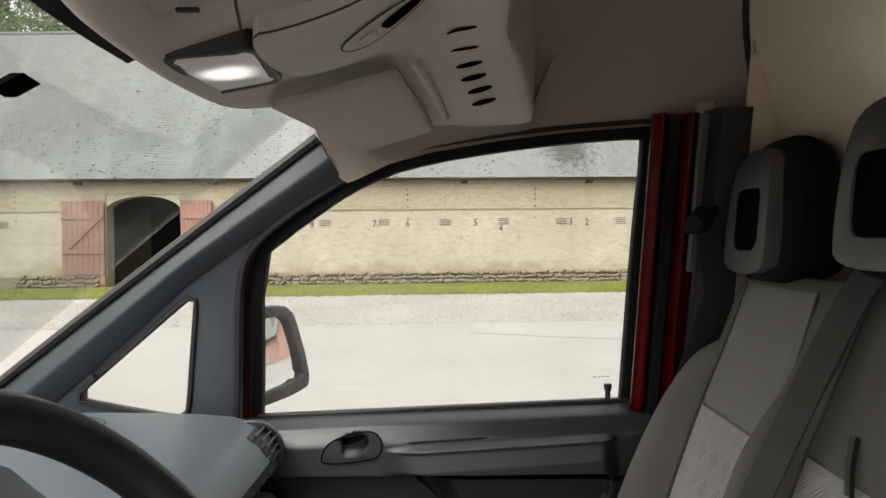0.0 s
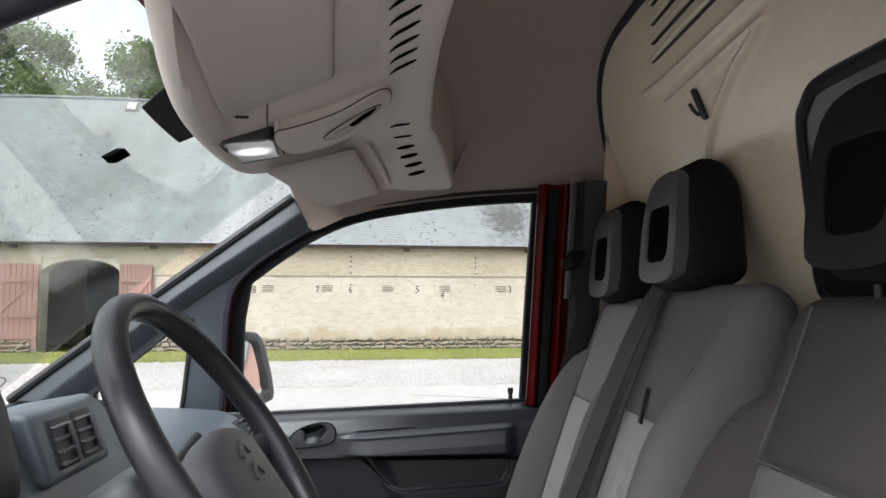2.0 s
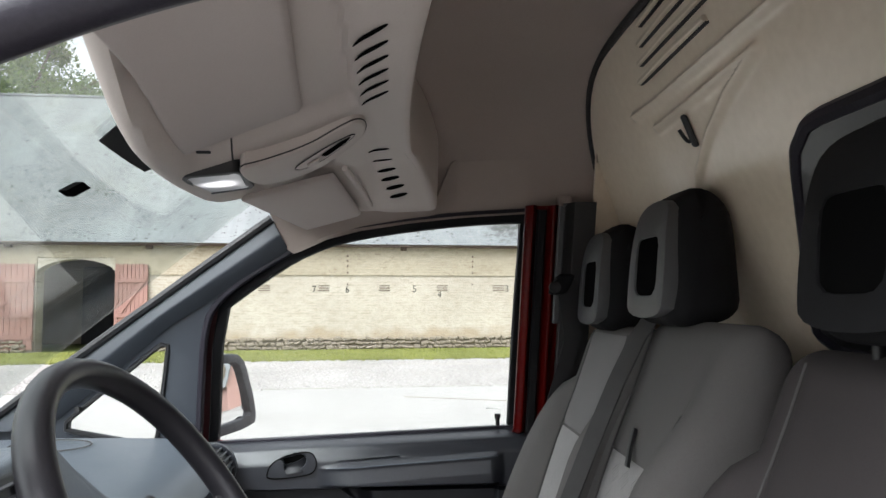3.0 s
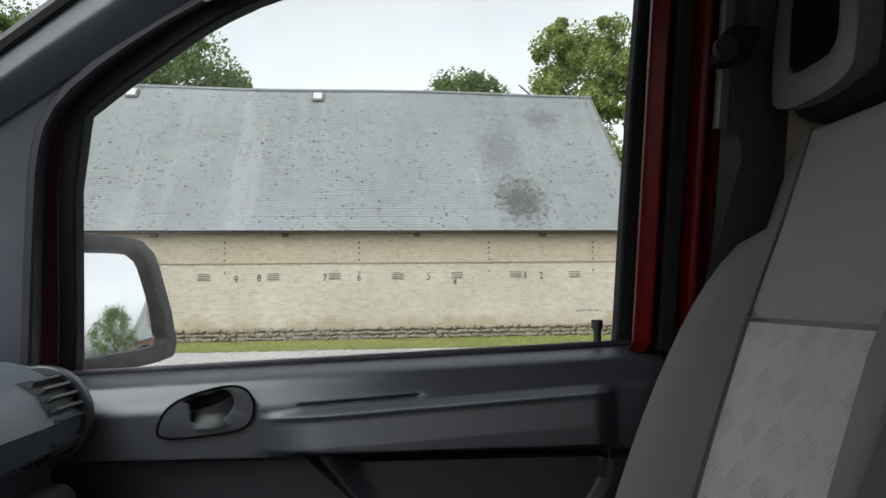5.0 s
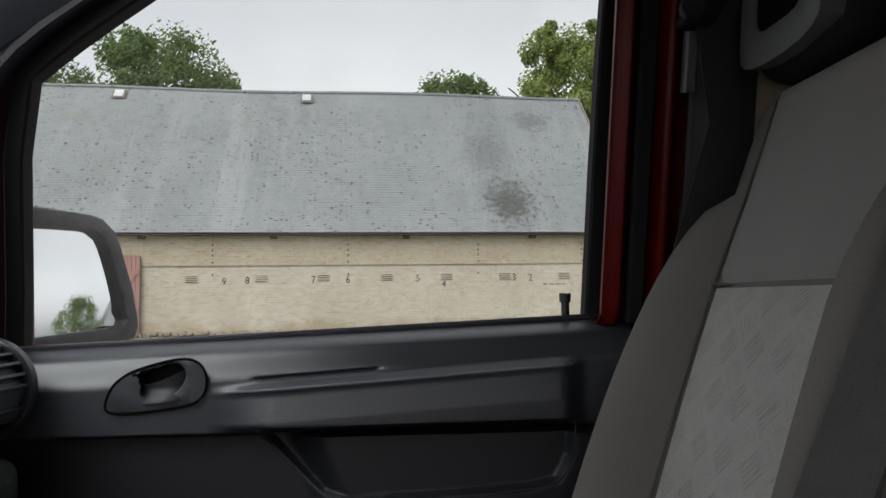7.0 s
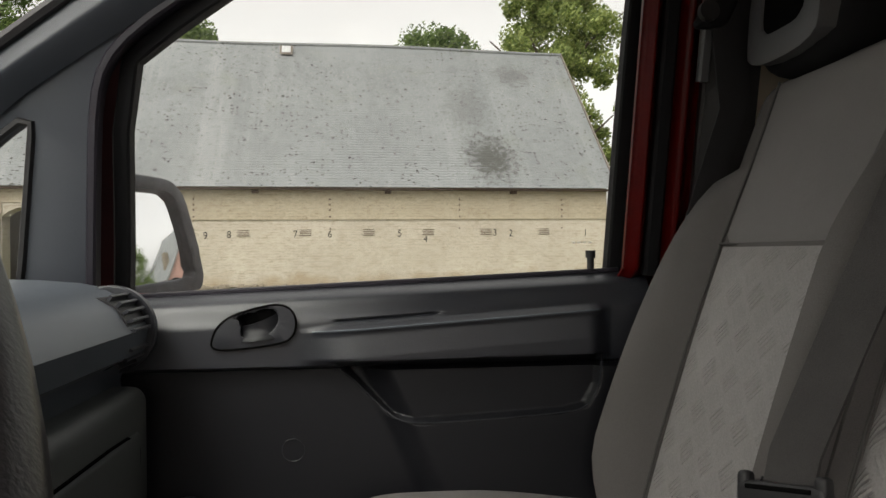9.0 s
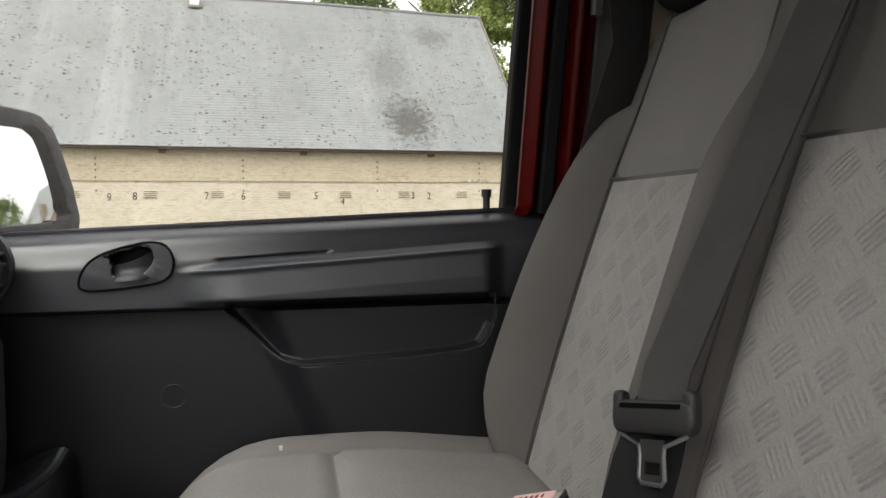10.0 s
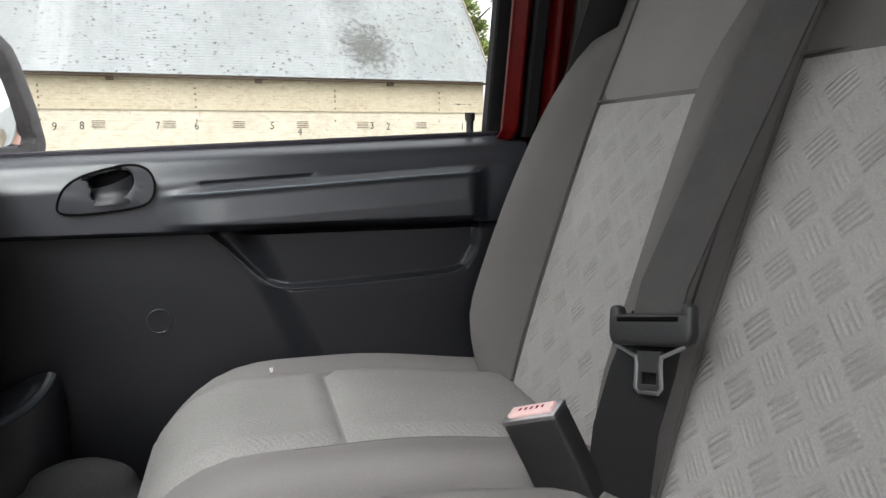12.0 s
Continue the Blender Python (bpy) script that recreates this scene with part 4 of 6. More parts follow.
def cant_rail():
    """The lining between the roof and the side window, from the windscreen pillar to the door pillar."""
    rows = []
    starts = (-0.150, -0.165, -0.185, -0.205)
    for k in range(40):
        row = []
        for j in range(4):
            x = starts[j] + (0.47 - starts[j]) * k / 39
            top = max(glass_top(x), 1.612)
            up = smooth_step(shelf_edge(1.385) - 0.02, shelf_edge(1.385) + 0.05, x)
            high = (liner_z(x, 1.385) + 0.003) * (1 - up) + (felt(max(x, 0.1), 0.915)[2] + 0.002) * up
            y, z = ((side_y(top) - 0.030, top + 0.018), (1.436, top + 0.028), (1.418, 0.45 * high + 0.55 * (top + 0.03)), (1.385, high))[j]
            row.append((x, y, z))
        rows.append(row)
    return sheet(rows, (0, 0.004, 0.004))


part("cant_rail_trim", cant_rail(), M_roof, van, "taupe trim above the side window")

# slots, console, lamp, visors in the roof shelf
for x, y in [(0.060, 1.058), (0.066, 1.154), (0.074, 1.212), (0.082, 1.245), (0.093, 1.275), (0.101, 1.305)] + [(0.060, 0.706 - 0.050 * k) for k in range(6)]:
    ring = []
    for a in np.linspace(0, 2 * math.pi, 20, endpoint=False):
        px, py = x + 0.020 * math.cos(a), y + 0.0062 * math.sin(a) - (0.006 if y > 0.8 else 0.028) * math.cos(a)
        ring.append((px, py, liner_z(px, py) - 0.0012))
    # a near-black plate under the shelf paints the slot's inner shade
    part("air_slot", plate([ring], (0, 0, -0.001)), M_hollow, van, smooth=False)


def under(x, y, drop):
    return Vector((x, y, liner_z(x, y) - drop))


part("shelf_seam", tube([under(-0.142, 0.712, -0.018), under(-0.146, 0.735, -0.006), under(-0.149, 0.757, 0.004)], 0.0014, (1, 0, 0), 6), M_seam, van)
NOSE = ((-0.144, 0.740), (-0.109, 0.768), (-0.041, 0.782), (0.005, 0.768), (0.033, 0.770), (0.045, 0.817), (0.039, 0.884), (0.007, 0.929), (-0.046, 0.952), (-0.096, 0.943), (-0.143, 0.900))
outline = rounded([under(*p, 0.024 - 0.011 * smooth_step(-0.06, 0.045, p[0])) for p in NOSE], True, 2)
console = part("roof_console", plate([outline], (0, 0, 0.034), 0.005), M_liner, van, "grey-beige roof console with an oval switch recess")
part("groove", tube([p + Vector((0, 0, 0.006)) for p in outline], 0.0013, (0, 0, 1), 6, True), M_seam, console)
def slot_at(p, out):
    return under(p[0], p[1], 0.024 - 0.011 * smooth_step(-0.06, 0.045, p[0]) + out)


SLOT = ((-0.075, 0.862), (-0.046, 0.832), (-0.007, 0.818), (0.026, 0.824), (0.024, 0.845), (-0.015, 0.884), (-0.048, 0.898), (-0.069, 0.888))
part("recess", plate([rounded([slot_at(p, 0.0010) for p in SLOT], True, 2)], (0, 0, -0.0012)), M_liner, console, "lens-shaped recess")
part("rim", tube(rounded([slot_at(p, 0.0018) for p in SLOT], True, 2), 0.0010, (0, 0, 1), 6, True), M_black, console)
# slot is a near-black plate, its shade put into the colour
part("switch", plate([rounded([slot_at(p, 0.0028) for p in ((-0.030, 0.848), (0.000, 0.829), (0.020, 0.829), (0.010, 0.850), (-0.022, 0.872))], True, 2, 0.15)], (0, 0, -0.0012)), M_hollow, console, "switch slot painted black as shade")
part("switch_rocker", soft_box(0.020, 0.018, 0.006, 0.003, (1, 1, 1), lambda x, y, z: slot_at((-0.043 + x, 0.867 + y - 0.24 * x), 0.005 - z)), M_liner, console, "pale rocker")

corners = [Vector(c) for c in ((-0.224, 0.748, 1.697), (-0.140, 0.772, 1.712), (-0.142, 0.903, 1.706), (-0.245, 0.938, 1.697))]
mid = sum(corners, Vector()) / 4
lamp = thing("dome_lamp", "lit rectangular roof lamp in a black frame", "lamp", mid)
inner = [c.lerp(mid, 0.17) for c in corners]
part("frame", plate([rounded(corners, True, 2, 0.1), rounded(inner, True, 2, 0.1)], (0, 0, 0.03), 0.003), M_black, lamp, "black lamp frame")
part("reflector", plate([[c + Vector((0, 0, 0.022)) for c in inner]], (0, 0, 0.006)), M_chrome, lamp)
part("lens", plate([[c + Vector((0, 0, 0.001)) for c in inner]], (0, 0, 0.003)), M_lens, lamp, "frosted lens glowing round its bulb", smooth=False)


def visor(name, x0, x1, y0, y1, skew, label):
    v = thing(name, label, "sun visor", ((x0 + x1) / 2, (y0 + y1) / 2, liner_z((x0 + x1) / 2, (y0 + y1) / 2) - 0.01))
    cx, cy = (x0 + x1) / 2, (y0 + y1) / 2
    part("flap", soft_box(x1 - x0, y1 - y0, 0.018, 0.0085, (6, 8, 1), lambda x, y, z: (cx + x + skew * y, cy + y, liner_z(cx + x, cy + y) + 0.012 + z)), M_visor, v, "padded visor flap")
    if y1 < 0.8:
        part("clip", block(x0 - 0.002, x0 + 0.018, y1 - 0.002, y1 + 0.003, liner_z(x0, y1) + 0.009, liner_z(x0, y1) + 0.013, 0.0015), M_black, v)
    return v


def side_visor():
    """The passenger's visor: a padded flap that leans against the shelf, with its rod behind it."""
    corner = [Vector(c) for c in ((-0.207, 1.090, 1.716), (-0.117, 1.412, 1.690), (0.014, 1.378, 1.722), (-0.036, 1.185, 1.781))]
    centre = sum(corner, Vector()) / 4
    v = thing("sun_visor", "grey-beige padded sun visor folded up on the roof shelf", "sun visor", centre)

    def leaf(x, y, z):
        a, b = x / 0.13 + 0.5, y / 0.32 + 0.5
        near, far = corner[0].lerp(corner[1], b), corner[3].lerp(corner[2], b)
        return near.lerp(far, a) + Vector((0.3 * z, 0, z))

    part("flap", soft_box(0.13, 0.32, 0.014, 0.0065, (8, 8, 1), leaf), M_visor, v, "padded visor flap")
    part("rod", sweep([(-0.010, 1.135, 1.785), (0.006, 1.21, 1.772), (0.022, 1.29, 1.756), (0.036, 1.355, 1.738)], rect(0.006, 0.006, 0.003), (0, 0, 1)), M_liner, v, "raised rod along the visor's rear edge")


side_visor()
visor("sun_visor", -0.185, -0.022, 0.20, 0.700, -0.08, "grey-beige padded sun visor folded up above the steering wheel")


# windscreen with its print and sensor
def screen(y, z, out=0.0):
    k = (y - YC) / 0.76
    return Vector((-0.217 - (1.722 - z) / 0.733 - 0.17 * (1 - k * k) - out, y, z + out))


part("windscreen", sheet([[screen(y, z) for y in np.linspace(YC - 0.74 + 0.16 * (z - 1.12) + 0.14 * smooth_step(1.45, 1.75, z), YC + 0.74 - 0.16 * (z - 1.12), 31)] for z in np.linspace(1.12, 1.83, 12)], (-0.005, 0, 0.004)), M_screen, van, "raked laminated windscreen").visible_shadow = False
part("screen_print", sheet([[screen(y, z + (0.010 * (0.945 - y) / 0.2 if j == 0 else 0), -0.006) for y in np.linspace(0.745 - 0.010 * j, 0.942 + 0.03 * j, 8)] for j, z in ((0, 1.745), (1, 1.775), (2, 1.80))], (-0.001, 0, 0.001)), M_pad, van, "black printed patch on the windscreen")
sensor = thing("mirror_bracket", "small black bracket stuck to the windscreen", "bracket", screen(0.84, 1.70))
part("foot", soft_box(0.014, 0.038, 0.016, 0.002, (1, 1, 1), lambda x, y, z: screen(0.828 + y + 0.5 * z, 1.701 + z - 0.1 * y, -0.010) + Vector((x, 0, 0))), M_hollow, sensor)
sticker_ring = [screen(1.375 + 0.045 * math.cos(a), 1.255 + 0.030 * math.sin(a), -0.006) for a in np.linspace(0, 2 * math.pi, 32, endpoint=False)]
sticker = thing("windscreen_sticker", "round see-through sticker with a thin dark rim", "sticker", screen(1.375, 1.22))
part("rim", tube(sticker_ring, 0.0014, (1, 0, 0.7), 6, True), M_iron, sticker)
part("print", soft_box(0.001, 0.016, 0.008, 0.0004, (1, 1, 1), lambda x, y, z: screen(1.385 + y, 1.272 + z, -0.0065)), M_pink, sticker, "small pale red bar")
part("mark", plate([[screen(1.375 + 0.012 * math.cos(a), 1.252 + 0.012 * math.sin(a), -0.006) for a in np.linspace(0, 2 * math.pi, 10, endpoint=False)]], (-0.0008, 0, 0.0008)), M_iron, sticker)


# pillars
def pillar_trim(flip):
    def f(x, z, y=None):
        yy = (1.468 - 0.10 * (z - 1.4)) if y is None else y
        return Vector((x, other(yy) + 0.08 + 0.06 * (z - 1.2) if flip else yy, z - (0.045 if flip else 0)))
    outer = [f(-0.200, 1.714), f(-0.154, 1.636), f(-0.225, 1.594), f(-0.310, 1.534), f(-0.352, 1.490), f(-0.366, 1.44), f(-0.371, 1.36), f(-0.380, 1.150), f(-0.60, 1.15), f(-0.90, 1.15), f(-0.90, 1.20), f(-0.78, 1.290), f(-0.68, 1.364), f(-0.50, 1.495)]
    hole = rounded([f(-0.708, 1.212), f(-0.478, 1.168), f(-0.446, 1.430)], True, 2, 0.08)
    return plate([outer, hole], (0, -0.03 if flip else 0.03, 0), 0.006), hole


bm, hole = pillar_trim(False)
trim = part("pillar_trim", bm, M_pillar, van, "blue-grey plastic windscreen pillar trim")
part("door_edge_seal", sweep(rounded([(-0.148, 1.452, 1.642), (-0.222, 1.455, 1.600), (-0.308, 1.460, 1.540), (-0.350, 1.464, 1.492), (-0.364, 1.468, 1.44), (-0.370, 1.475, 1.36), (-0.379, 1.49, 1.150)], False, 1), rect(0.007, 0.012, 0.003), (0, 1, 0)), M_rubber, trim, "black seal along the door edge")
part("top_seal", sweep(rounded([(-0.150, 1.452, 1.640), (-0.071, 1.448, 1.676), (0.009, 1.445, 1.697), (0.131, 1.440, 1.715), (0.255, 1.437, 1.728), (0.42, 1.435, 1.738)], False, 1), rect(0.006, 0.010, 0.003), (0, 1, 0)), M_rubber, trim, "black seal above the door")
part("quarter_seal", sweep(hole, disc(0.006, 6), (0, 1, 0), True), M_black, trim)
part("quarter_glass", plate([[p + Vector((0, 0.02, 0)) for p in hole]], (0, 0.004, 0)), M_glass, trim, "small three-cornered quarter window", smooth=False).visible_shadow = False
part("trim_plug", tube([(-0.655, 1.462, 1.262), (-0.655, 1.474, 1.262)], 0.006, (0, 0, 1), 10), M_black, trim)
UPPER = [(-0.885, 1.213), (-0.78, 1.292), (-0.68, 1.366), (-0.50, 1.497), (-0.35, 1.606), (-0.203, 1.712)]
LOWER = [(-0.735, 1.212), (-0.665, 1.268), (-0.590, 1.330), (-0.452, 1.450), (-0.315, 1.541), (-0.160, 1.640)]


def spine_row(f):
    def at(line):
        q = f * (len(line) - 1)
        i = min(int(q), len(line) - 2)
        return Vector(line[i]).lerp(Vector(line[i + 1]), q - i)
    a, b = at(UPPER), at(LOWER)
    row = []
    for k in np.linspace(0, 1, 25):
        p = a.lerp(b, k)
        swell = 0.024 * (smooth_step(0.0, 0.10, k) * 0.25 + 0.75 * min(1.0, k / 0.52)) if k < 0.52 else 0.024 * (1 - 0.9 * ((k - 0.52) / 0.48) ** 1.3)
        row.append((p.x, 1.466 - 0.10 * (p.y - 1.4) - swell, p.y))
    return row


part("pillar_spine", sheet([spine_row(f) for f in np.linspace(0, 1, 30)]), M_pillar, trim, "creased face of the pillar trim")
part("screen_seal", sweep([(x + 0.001, 1.458 - 0.10 * (z - 1.4), z + 0.002) for x, z in UPPER], disc(0.011, 8), (0, 1, 0)), M_black, trim, "black seal along the windscreen")

# the passenger side's rear door pillar: red steel with seals


def ribbed(x):
    """How far the pillar's steel stands into the cab along its width."""
    x += 0.010
    return 0.018 * math.exp(-(((x - 0.415) / 0.008) ** 2)) + 0.018 * math.exp(-(((x - 0.468) / 0.011) ** 2))


# the pillar's shade is put into its darkened red
part("door_pillar", sheet([[(x + 0.035 * (z - 1.2), 1.475 - 0.16 * (z - 1.2) - ribbed(x) + 0.06 * (1 - smooth_step(1.165, 1.20, z)), z) for x in np.linspace(0.389, 0.486, 70)] for z in (0.5, 0.8, 1.1, 1.16, 1.17, 1.18, 1.19, 1.2, 1.21, 1.3, 1.4, 1.5, 1.6, 1.745)], (0, 0.008, 0)), M_redshade, van, "red door pillar with two raised bands, coloured darker for shade")
part("pillar_seal", sweep([(0.428 + 0.035 * (z - 1.2), 1.469 - 0.16 * (z - 1.2), z) for z in (1.19, 1.3, 1.45, 1.6, 1.735)], rect(0.010, 0.0115, 0.004), (1, 0, 0)), M_pad, van, "black door seal between the bands")
part("pillar_strip", sweep([(0.470 + 0.035 * (z - 1.2), 1.440 - 0.16 * (z - 1.2), z) for z in (1.462, 1.475, 1.55, 1.65, 1.74)], rect(0.007, 0.008, 0.003), (1, 0, 0)), M_grey, van, "pale grey trim strip above the belt guide")
part("pillar_panel", sheet([[(x + 0.035 * (z - 1.2), 1.465 - 0.16 * (z - 1.2) - 0.030 * smooth_step(0.484, 0.502, x), z) for x in np.linspace(0.482, 0.552, 16)] for z in (0.5, 0.9, 1.2, 1.5, 1.75)], (0, 0.02, 0)), M_lining, van, "dark plastic pillar lining")
part("bulkhead_return", sheet([[(0.550 + 0.035 * (z - 1.2) + k * (bulk_x(z) - 0.55 - 0.035 * (z - 1.2)), 1.45 - 0.15 * (z - 1.2) + 0.02 * k, z) for k in (0, 0.3, 0.6, 1.0)] for z in np.linspace(0.5, 1.98, 12)], (0, 0.01, 0)), M_cream, van, "cream painted edge of the bulkhead")
part("trim_cap", soft_box(0.036, 0.030, 0.026, 0.008, (2, 2, 2), lambda x, y, z: (0.505 + x, 1.404 + y, 1.757 + z)), M_roof, van, "small taupe trim cap")
for flip in (False, True):
    part("side_wall", sheet([[(x, other(y) if flip else y, z) for x in (0.47, 0.8, 2.6)] for y, z in ((1.55, 0.4), (1.55, 1.3), (1.52, 1.7), (1.46, 1.98))], (0, 0.01 * (-1 if flip else 1), 0)), M_red, van)


part("rear_wall", sheet([[(2.6, y, z) for y in np.linspace(-0.05, 1.53, 5)] for z in (0.4, 1.0, 1.6, 2.0)], (0.02, 0, 0)), M_red, van, "plain red rear wall")
part("front_wall", sheet([[(-1.06 - 0.10 * math.cos((y - YC) * 1.8) + 0.04 * smooth_step(0.9, 1.15, z), y, z) for y in np.linspace(0.0, 1.48, 12)] for z in (0.4, 0.7, 0.9, 1.05, 1.14)], (-0.02, 0, 0)), M_red, van, "plain red front wall")


# the open driver's doorway: red frame with a fat rubber seal
DOOR = ((-0.46, 1.44), (-0.36, 1.513), (-0.242, 1.588), (-0.184, 1.621), (-0.123, 1.649), (-0.06, 1.677), (0.007, 1.699), (0.099, 1.722), (0.195, 1.734), (0.294, 1.743), (0.35, 1.745), (0.384, 1.737), (0.399, 1.71), (0.402, 1.62), (0.401, 1.525), (0.397, 1.439), (0.39, 1.367), (0.375, 1.2), (0.36, 0.9), (0.35, 0.55))


def doorway(x, z, out=0.0, inward=0.0):
    return Vector((x, 0.01 + 0.176 * (z - 1.2) + inward, z))


def offset(pts, d):
    out = []
    for i, p in enumerate(pts):
        a, b = Vector(pts[max(0, i - 1)]), Vector(pts[min(len(pts) - 1, i + 1)])
        t = (b - a).normalized()
        out.append((p[0] - t.y * d, p[1] + t.x * d))
    return out


inner_line = rounded([Vector((x, z, 0)) for x, z in DOOR], False, 2)
inner_line = [(p.x, p.y) for p in inner_line]
seal_line = offset(inner_line, 0.015)
part("doorway_seal", join(sweep([doorway(x, z, 0, -0.012) for x, z in seal_line], disc(0.0175, 12), (0, 1, 0)), sweep([doorway(x, z, 0, 0.012) for x, z in offset(inner_line, 0.022)], disc(0.011, 8), (0, 1, 0))), M_rubber, van, "fat dark grey rubber doorway seal")
frame_rows = []
for d, inn in ((0.018, 0.006), (0.032, -0.004), (0.040, -0.006), (0.046, -0.018), (0.062, -0.020), (0.080, -0.017), (0.100, -0.004), (0.118, 0.03), (0.135, 0.09)):
    frame_rows.append([doorway(x, z, 0, inn) for x, z in offset(inner_line, d)])
part("doorway_frame", sheet(frame_rows, (0, 0.006, 0)), M_red, van, "red painted steel doorway frame")
part("pillar_skin", sheet([[(x, 0.01 + 0.176 * (z - 1.2) - 0.03 - 0.02 * smooth_step(0.43, 0.52, x), z) for x in np.linspace(0.455, 1.2, 14)] for z in (0.4, 0.9, 1.4, 1.82)], (0, 0.01, 0)), M_red, van, "red painted side panel behind the doorway")
part("pillar_lining", sheet([[(x + 0.02 * (z - 1.2), 0.03 + 0.15 * (z - 1.2) + 0.04 * smooth_step(0.40, 0.46, x), z) for x in np.linspace(0.405, 0.75, 10)] for z in (0.5, 0.9, 1.3, 1.75)], (0, -0.006, 0)), M_black, van, "dark plastic lining of the driver's door pillar")


# ---- the passenger door ----
door = thing("passenger_door", "closed passenger door with dark plastic panel and clear window", "car door", (0.02, 1.5, 0.5))


def sill_z(x):
    return 1.164 + 0.031 * (x + 0.34) / 0.75


def ledge_z(x):
    return 1.123 + 0.063 * (x + 0.055)


POCKET = [(-0.031, 1.062), (0.01, 1.02), (0.04, 0.990), (0.075, 0.982), (0.29, 0.992), (0.325, 1.00), (0.343, 1.03), (0.347, 1.072)]


def in_pocket(x, z):
    """How far a place lies inside the map pocket, 0 to 1."""
    if not (-0.06 < x < 0.37 and 0.96 < z < 1.09):
        return 0.0
    best, inside = 1.0, False
    loop = POCKET + [(0.347, 1.078), (-0.036, 1.074)]
    for (xa, za), (xb, zb) in zip(loop, loop[1:] + loop[:1]):
        dx, dz = xb - xa, zb - za
        k = max(0.0, min(1.0, ((x - xa) * dx + (z - za) * dz) / (dx * dx + dz * dz)))
        best = min(best, math.hypot(x - xa - k * dx, z - za - k * dz))
        if (za > z) != (zb > z) and x < xa + (z - za) / (zb - za) * dx:
            inside = not inside
    return smooth_step(-0.002, 0.007, best if inside else -best)


hx, hz = -0.150, 1.124


def panel_y(x, z):
    s, led = sill_z(x), ledge_z(x)
    y = 1.478
    span = smooth_step(-0.10, 0.0, x) * (1 - smooth_step(0.325, 0.365, x))
    arm = smooth_step(1.060, 1.068, z) * (1 - smooth_step(s - 0.05, s - 0.012, z))
    y -= 0.020 * arm
    y -= span * smooth_step(1.062, 1.078, z) * (0.014 * (1 - smooth_step(led - 0.009, led + 0.003, z)) + 0.010 * max(0.0, min(1.0, (led - z) / 0.045)))
    y -= 0.004 * span * math.exp(-(((z - led + 0.007) / 0.0045) ** 2))
    y += 0.014 * in_pocket(x, z)
    edge = 0.02 + (1.07 - z) * 0.45
    y -= 0.028 * smooth_step(edge - 0.035, edge + 0.02, x) * (1 - smooth_step(1.058, 1.064, z)) * smooth_step(0.5, 0.9, z)
    y -= 0.010 * smooth_step(0.6, 0.5, z)
    if z > s - 0.018:
        y += 0.060 * ((z - s + 0.018) / 0.018) ** 2.2
    groove = math.exp(-(((z - led - 0.0055) / 0.0020) ** 2)) * smooth_step(-0.045, -0.03, x) * (1 - smooth_step(0.10, 0.12, x))
    bowl = smooth_step(1.0, 0.86, math.hypot((x - hx - 0.006) / 0.042, (z - hz - 0.10 * (x - hx) - 0.000) / 0.0245))
    return y + 0.005 * groove + 0.030 * bowl


def door_panel(bands):
    rows = []
    levels = [a + (b - a) * i / n for a, b, n in bands for i in range(n)] + [bands[-1][1]]
    for f in levels:
        row = []
        for x in np.linspace(-0.44, 0.428, 250):
            s, led = sill_z(x), ledge_z(x)
            cuts = (0.50, 0.96, 1.0625, max(1.085, led - 0.018), min(led + 0.012, s - 0.020), s)
            i = min(int(f), 4)
            z = cuts[i] + (cuts[i + 1] - cuts[i]) * (f - i)
            row.append((x, panel_y(x, z), z))
        rows.append(row)
    return sheet(rows)


panel = part("door_panel", door_panel([(0.0, 1.0, 64), (1.0, 2.0, 46)]), M_lower, door, "dark moulded plastic lower door panel")
# same moulding as the lower panel, lightened for caught light and scuffs
part("armrest", door_panel([(2.0, 3.0, 32), (3.0, 4.0, 18), (4.0, 5.0, 16)]), M_panel, door, "scuffed satin plastic armrest along the door, coloured lighter for its sheen")
part("pocket_rim", tube([(x, min(panel_y(x + a, z + b) for a in (-0.004, 0, 0.004) for b in (-0.004, 0, 0.004)) - 0.0004, z) for x, z, _ in rounded([(x, z, 0) for x, z in POCKET], False, 3)], 0.0010, (0, 1, 0), 6), M_panel, panel, "thin paler rim of the map pocket")
# paler tube along the ledge draws its highlight in colour
part("ledge_highlight", tube([(x, min(panel_y(x, ledge_z(x) - 0.008 + b) for b in (-0.003, 0, 0.003)) - 0.0002, ledge_z(x) - 0.007) for x in np.linspace(-0.07, 0.345, 40)], 0.0018, (0, 1, 0), 6), M_dash, panel, "pale line painting the highlight on the armrest's edge")
part("window_slot_seal", sweep([(x, side_y(sill_z(x)) - 0.014, sill_z(x) + 0.001) for x in np.linspace(-0.35, 0.40, 10)], rect(0.010, 0.004, 0.002), (0, 0, 1)), M_rubber, door, "black window slot seal")
part("outer_skin", sheet([[(x, 1.60 - 0.03 * abs(z - 0.9) - 0.06 * smooth_step(1.05, 1.22, z), z) for x in (-0.44, 0.0, 0.44)] for z in (0.4, 0.7, 1.0, 1.1, 1.17)], (0, -0.004, 0)), M_red, door, "red painted outer door skin")

